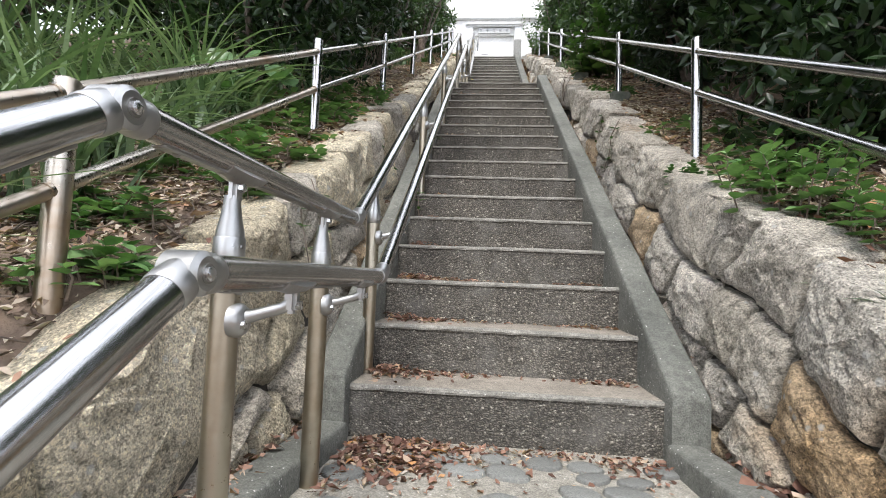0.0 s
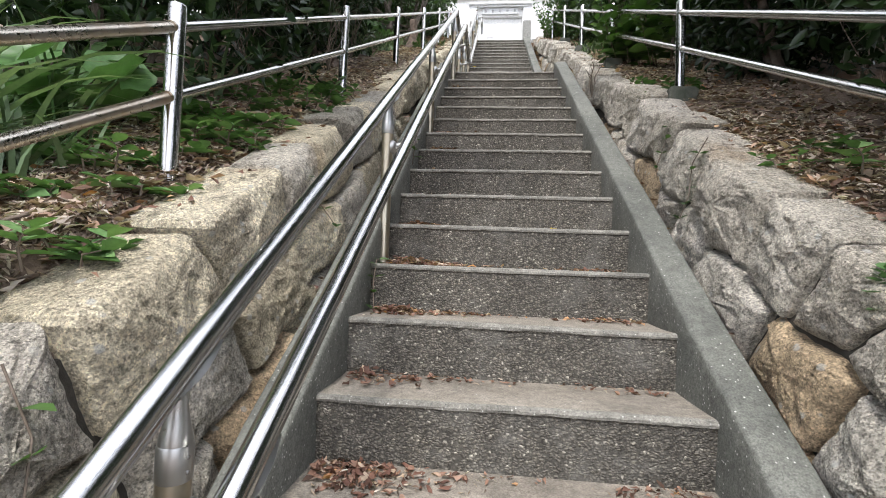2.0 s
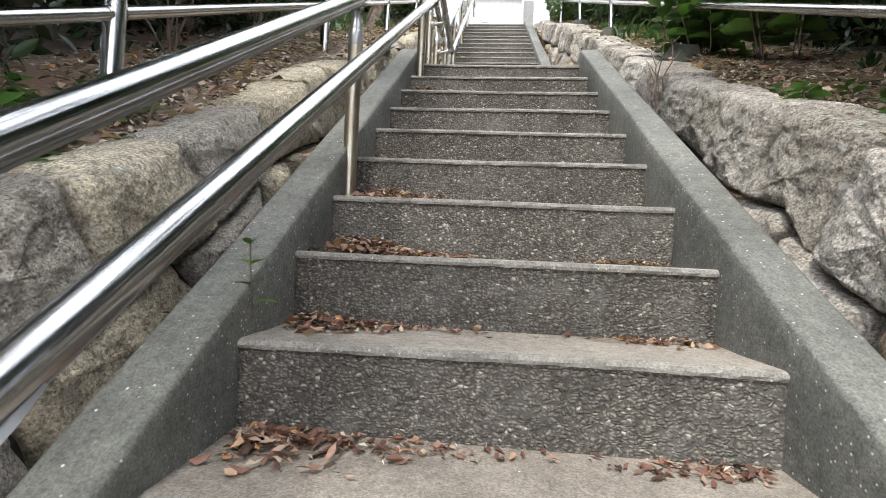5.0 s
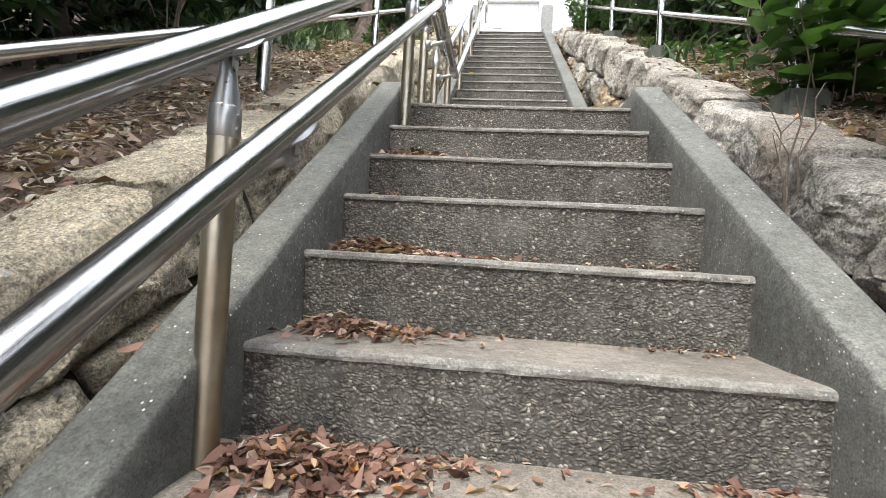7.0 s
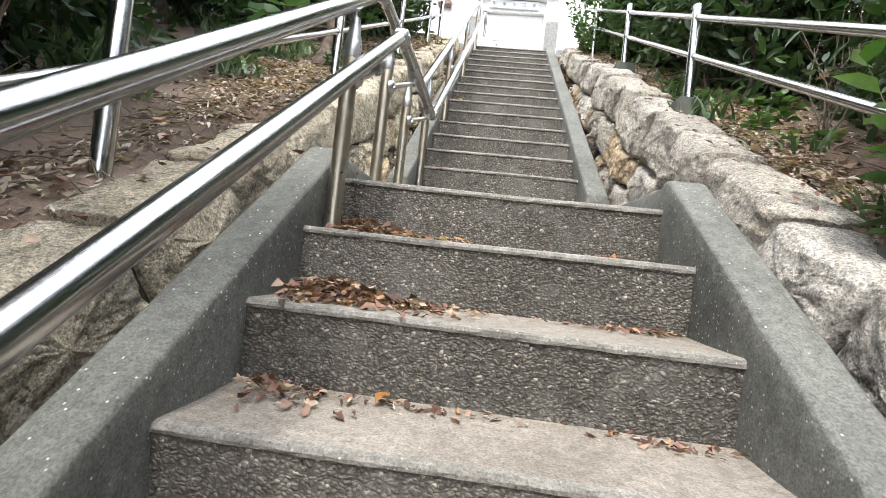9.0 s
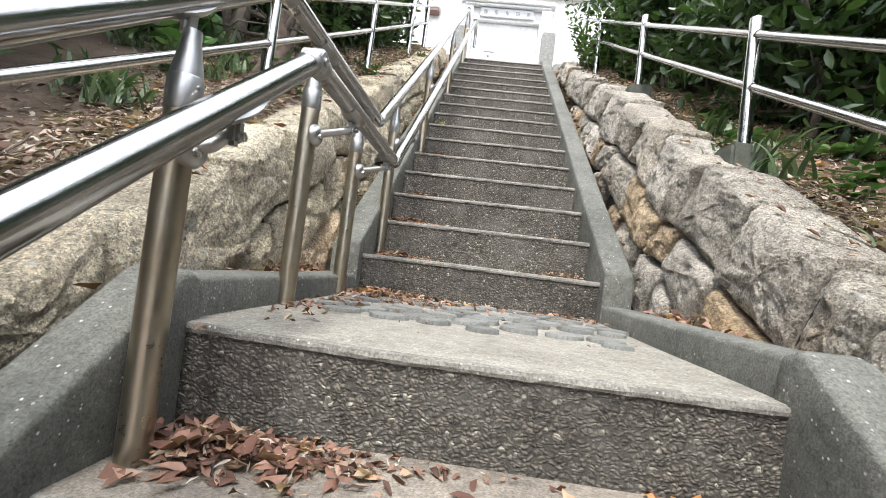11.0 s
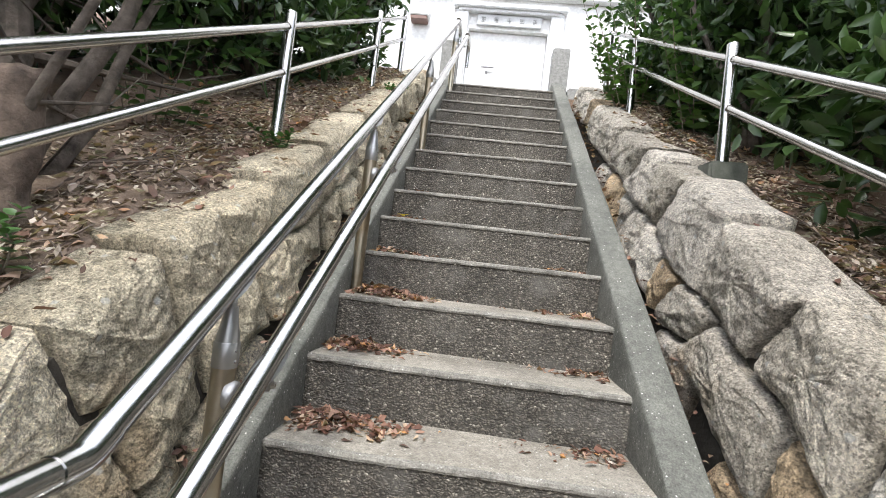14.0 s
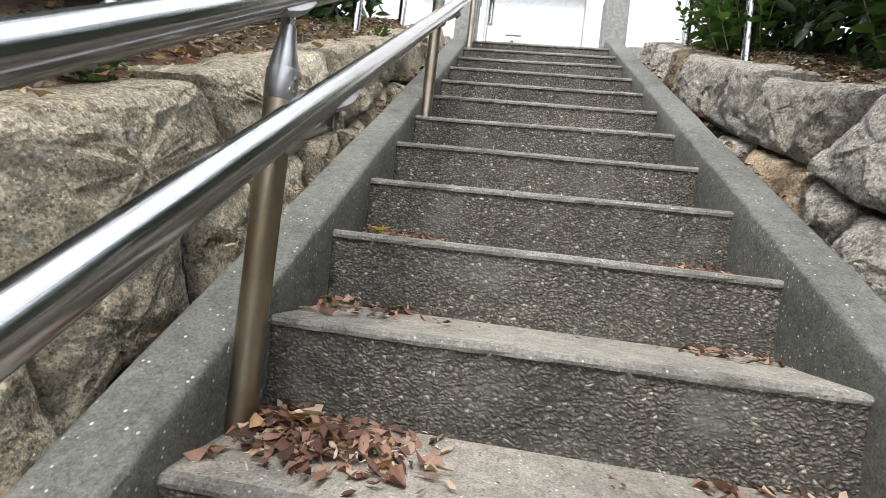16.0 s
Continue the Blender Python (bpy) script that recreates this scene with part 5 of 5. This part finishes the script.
for side in (-1, 1):
    n = 6500
    xs, ys = side * rng.uniform(0.99, 1.32, n), rng.uniform(-1.8, 9.9, n)
    zs = np.array([ground(x, y) for x, y in zip(xs, ys)]) + rng.uniform(0.002, 0.02, n)
    a = rng.uniform(0, 6.28, n)
    litter("leaf_litter", np.stack([xs, ys, zs], 1), np.stack([np.cos(a), np.sin(a), 0.2 * rng.normal(size=n) + 0.5 * np.sin(a)], 1), rng.uniform(0.015, 0.05, n), M_LITTER, 15, "brown fallen leaves and chips along the wall top", 0.3)
    n = 160
    xs, ys = side * rng.uniform(0.86, 1.0, n), rng.uniform(-1.5, 9.9, n)
    zs = np.array([bank(y) for y in ys]) + rng.uniform(0.01, 0.03, n)
    a = rng.uniform(0, 6.28, n)
    litter("wall_leaves", np.stack([xs, ys, zs], 1), np.stack([np.cos(a), np.sin(a), 0.5 * np.sin(a)], 1), rng.uniform(0.02, 0.055, n), M_DEAD, 16, "single dry leaves lying on the wall stones", 0.42)


def fallen_twigs(side, count, seed):
    """Thin crooked sticks lying on the litter."""
    rnd = random.Random(seed)
    bars = []
    for _ in range(count):
        x, y = side * (1.0 + abs(rnd.gauss(0, 0.3))), rnd.uniform(-1.4, 9.6)
        a, length = rnd.uniform(0, 6.28), rnd.uniform(0.06, 0.3)
        pts = []
        for k in range(4):
            px, py = x + math.cos(a) * length * k / 3, y + math.sin(a) * length * k / 3
            pts.append(Vector((px, py, ground(px, py) + 0.014 + rnd.uniform(0, 0.012))) if abs(px) > 0.99 else None)
            a += rnd.uniform(-0.35, 0.35)
        if None not in pts:
            r = rnd.uniform(0.0016, 0.0042)
            bars.append(tube(pts, r, 5, radii=[r, r * 0.9, r * 0.75, r * 0.5]))
    solo("fallen_twigs", join_tubes(bars), M_TWIG, "thin dry twigs lying on the leaf litter", "twigs", kind="stuff")


fallen_twigs(-1, 420, 51)
fallen_twigs(1, 420, 52)
spots_l = []


def pile(cx, cy, z, sx, sy, n, high, lo=0.018, hi=0.05):
    """A drift of dead leaves: adds (x, y, z, size) rows."""
    for _ in range(n):
        x, y = rng.normal(0, sx), rng.normal(0, sy)
        f = math.exp(-(x / sx) ** 2 - (y / sy) ** 2)
        spots_l.append((cx + x, cy + y, z + 0.004 + rng.uniform(0, 1) * high * f, rng.uniform(lo, hi)))


for k in range(1, 17):
    back = k * TREAD - 0.035
    n = int(rng.choice([110, 180, 260]))
    pile(-HALF + 0.10, back - 0.03, k * RISE, 0.10, 0.05, n, 0.03)
    pile(-HALF + 0.30, back, k * RISE, 0.14, 0.022, n // 2, 0.012, 0.012, 0.035)
    pile(HALF - 0.12, back, k * RISE, 0.11, 0.02, n // 2, 0.012, 0.012, 0.035)
    pile(0.0, back, k * RISE, 0.3, 0.015, 14, 0.005, 0.01, 0.028)
for k in range(1, 16):
    back = Y_2 + k * TREAD_2 - 0.035
    n = int(rng.choice([90, 150, 230]))
    pile(-HALF_2 + 0.10, back - 0.03, Z_2 + (k - 1) * RISE_2, 0.10, 0.05, n, 0.03)
    pile(HALF_2 - 0.10, back - 0.015, Z_2 + (k - 1) * RISE_2, 0.09, 0.03, n // 2, 0.02, 0.014, 0.045)
    pile(0.0, back, Z_2 + (k - 1) * RISE_2, 0.3, 0.05, 22, 0.003, 0.006, 0.016)
pile(-HALF + 0.14, 10 * TREAD - 0.10, 10 * RISE, 0.12, 0.07, 700, 0.045, 0.02, 0.055)
pile(-HALF + 0.14, 13 * TREAD - 0.08, 13 * RISE, 0.14, 0.055, 650, 0.045, 0.02, 0.05)
pile(-HALF + 0.14, 15 * TREAD - 0.10, 15 * RISE, 0.15, 0.07, 850, 0.05, 0.02, 0.055)
pile(-HALF + 0.15, 16 * TREAD - 0.09, 16 * RISE, 0.14, 0.05, 420, 0.04, 0.018, 0.05)
pile(-HALF + 0.16, 11 * TREAD - 0.09, 11 * RISE, 0.14, 0.06, 700, 0.045, 0.02, 0.055)
pile(-HALF + 0.13, 12 * TREAD - 0.08, 12 * RISE, 0.12, 0.05, 380, 0.04, 0.018, 0.05)
pile(-HALF + 0.14, 6 * TREAD - 0.08, 6 * RISE, 0.13, 0.05, 320, 0.03, 0.02, 0.05)
pile(-HALF + 0.12, 7 * TREAD - 0.06, 7 * RISE, 0.11, 0.04, 240, 0.03, 0.018, 0.045)
pile(-HALF + 0.13, 3 * TREAD - 0.07, 3 * RISE, 0.12, 0.05, 260, 0.03, 0.018, 0.045)
pile(-HALF_2 + 0.13, Y_2 + 2 * TREAD_2 - 0.08, Z_2 + RISE_2, 0.12, 0.05, 330, 0.035, 0.018, 0.05)
pile(-HALF_2 + 0.13, Y_2 + 3 * TREAD_2 - 0.08, Z_2 + 2 * RISE_2, 0.12, 0.05, 330, 0.035, 0.018, 0.05)
pile(-HALF_2 + 0.12, Y_2 + 4 * TREAD_2 - 0.07, Z_2 + 3 * RISE_2, 0.11, 0.045, 240, 0.03, 0.016, 0.045)
pile(-HALF_2 + 0.12, Y_2 + 5 * TREAD_2 - 0.1, Z_2 + 4 * RISE_2, 0.12, 0.055, 420, 0.04, 0.02, 0.055)
for z, y2 in ((0.0, 0.0), (LAND, Y_2)):
    pile(-0.40, y2 - 0.14, z, 0.16, 0.10, 1100, 0.03, 0.015, 0.05)
    pile(-0.05, y2 - 0.07, z, 0.28, 0.04, 330, 0.012, 0.012, 0.035)
    pile(0.44, y2 - 0.10, z, 0.10, 0.07, 160, 0.015, 0.012, 0.04)
    pile(-0.50, y2 - 0.6, z, 0.06, 0.25, 160, 0.015, 0.015, 0.05)
    pile(0.0, y2 - 0.5, z, 0.35, 0.25, 90, 0.003, 0.006, 0.022)
    for gx_ in (-0.70, 0.72):
        for _ in range(2):
            pile(gx_, y2 - 0.3 - 0.3 * _, z + 0.05, 0.04, 0.22, 110, 0.06, 0.03, 0.07)
sl = np.array(spots_l)
keep_l = ~((np.abs(sl[:, 0]) > 0.53) & (np.abs(sl[:, 0]) < 0.66))
sl = sl[keep_l]
a = rng.uniform(0, 6.28, len(sl))
way = np.stack([np.cos(a), np.sin(a), 0.15 * rng.normal(size=len(sl))], 1)
pick = rng.integers(0, 4, len(sl))
for which, wide, curl, material in ((0, 0.55, 0.4, M_DEAD), (1, 0.42, 0.5, M_DEAD), (2, 0.3, 0.25, M_DEAD), (3, 0.16, 0.2, M_LITTER)):
    w = pick == which
    litter("stair_leaves", sl[w, :3], way[w], sl[w, 3] * (1.0, 1.0, 1.15, 0.9)[which], material, 6 + which, "drifts of dry reddish-brown leaves in the step corners", wide, curl, 0.8)

# leaves in the gap between wall and curb
gp = []
for side in (-1, 1):
    for _ in range(500):
        y = rng.uniform(-1.2, 9.8)
        gp.append((side * rng.uniform(0.70, 0.745), y, slope_line(y) - 0.03 + rng.uniform(-0.03, 0.05)))
a = rng.uniform(0, 6.28, len(gp))
litter("gap_leaves", gp, np.stack([np.cos(a), np.sin(a), 0 * a], 1), rng.uniform(0.02, 0.055, len(gp)), M_DEAD, 8, "dead leaves caught between curb and stone wall")


def single_leaf(x, y, z, size, turn, material, label, seed):
    g = np.random.default_rng(seed)
    me = scatter_leaves("fallen_leaf", np.array([[x, y, z]]), np.array([[math.cos(turn), math.sin(turn), 0.1]]), np.array([size]), material, g, 0.5, 0.9, 0.3)
    return tagged(new("fallen_leaf", me), label, "leaf", "single fallen leaves")


single_leaf(-0.47, Y_2 + 6 * TREAD_2 + 0.03, Z_2 + 6 * RISE_2 + 0.008, 0.07, 0.3, M_YELLOW, "bright yellow fallen leaf on the edge of a step", 1)
single_leaf(-0.12, 4.38, 16 * RISE + 0.006, 0.06, 0.6, M_DEAD_2, "orange fallen leaf on a step", 2)
single_leaf(0.42, 16 * TREAD - 0.04, 16 * RISE + 0.006, 0.06, 2.4, M_DEAD_2, "orange fallen leaf on a step", 3)
single_leaf(-0.22, 14 * TREAD - 0.06, 14 * RISE + 0.02, 0.06, 1.2, M_DEAD_2, "orange fallen leaf on a step", 4)
single_leaf(-0.25, -0.12, 0.012, 0.07, 0.2, M_DEAD_2, "orange fallen leaf on the landing", 5)
single_leaf(0.22, 7 * TREAD - 0.1, 7 * RISE + 0.006, 0.05, 0.1, M_YELLOW, "yellow fallen leaf on a step", 6)
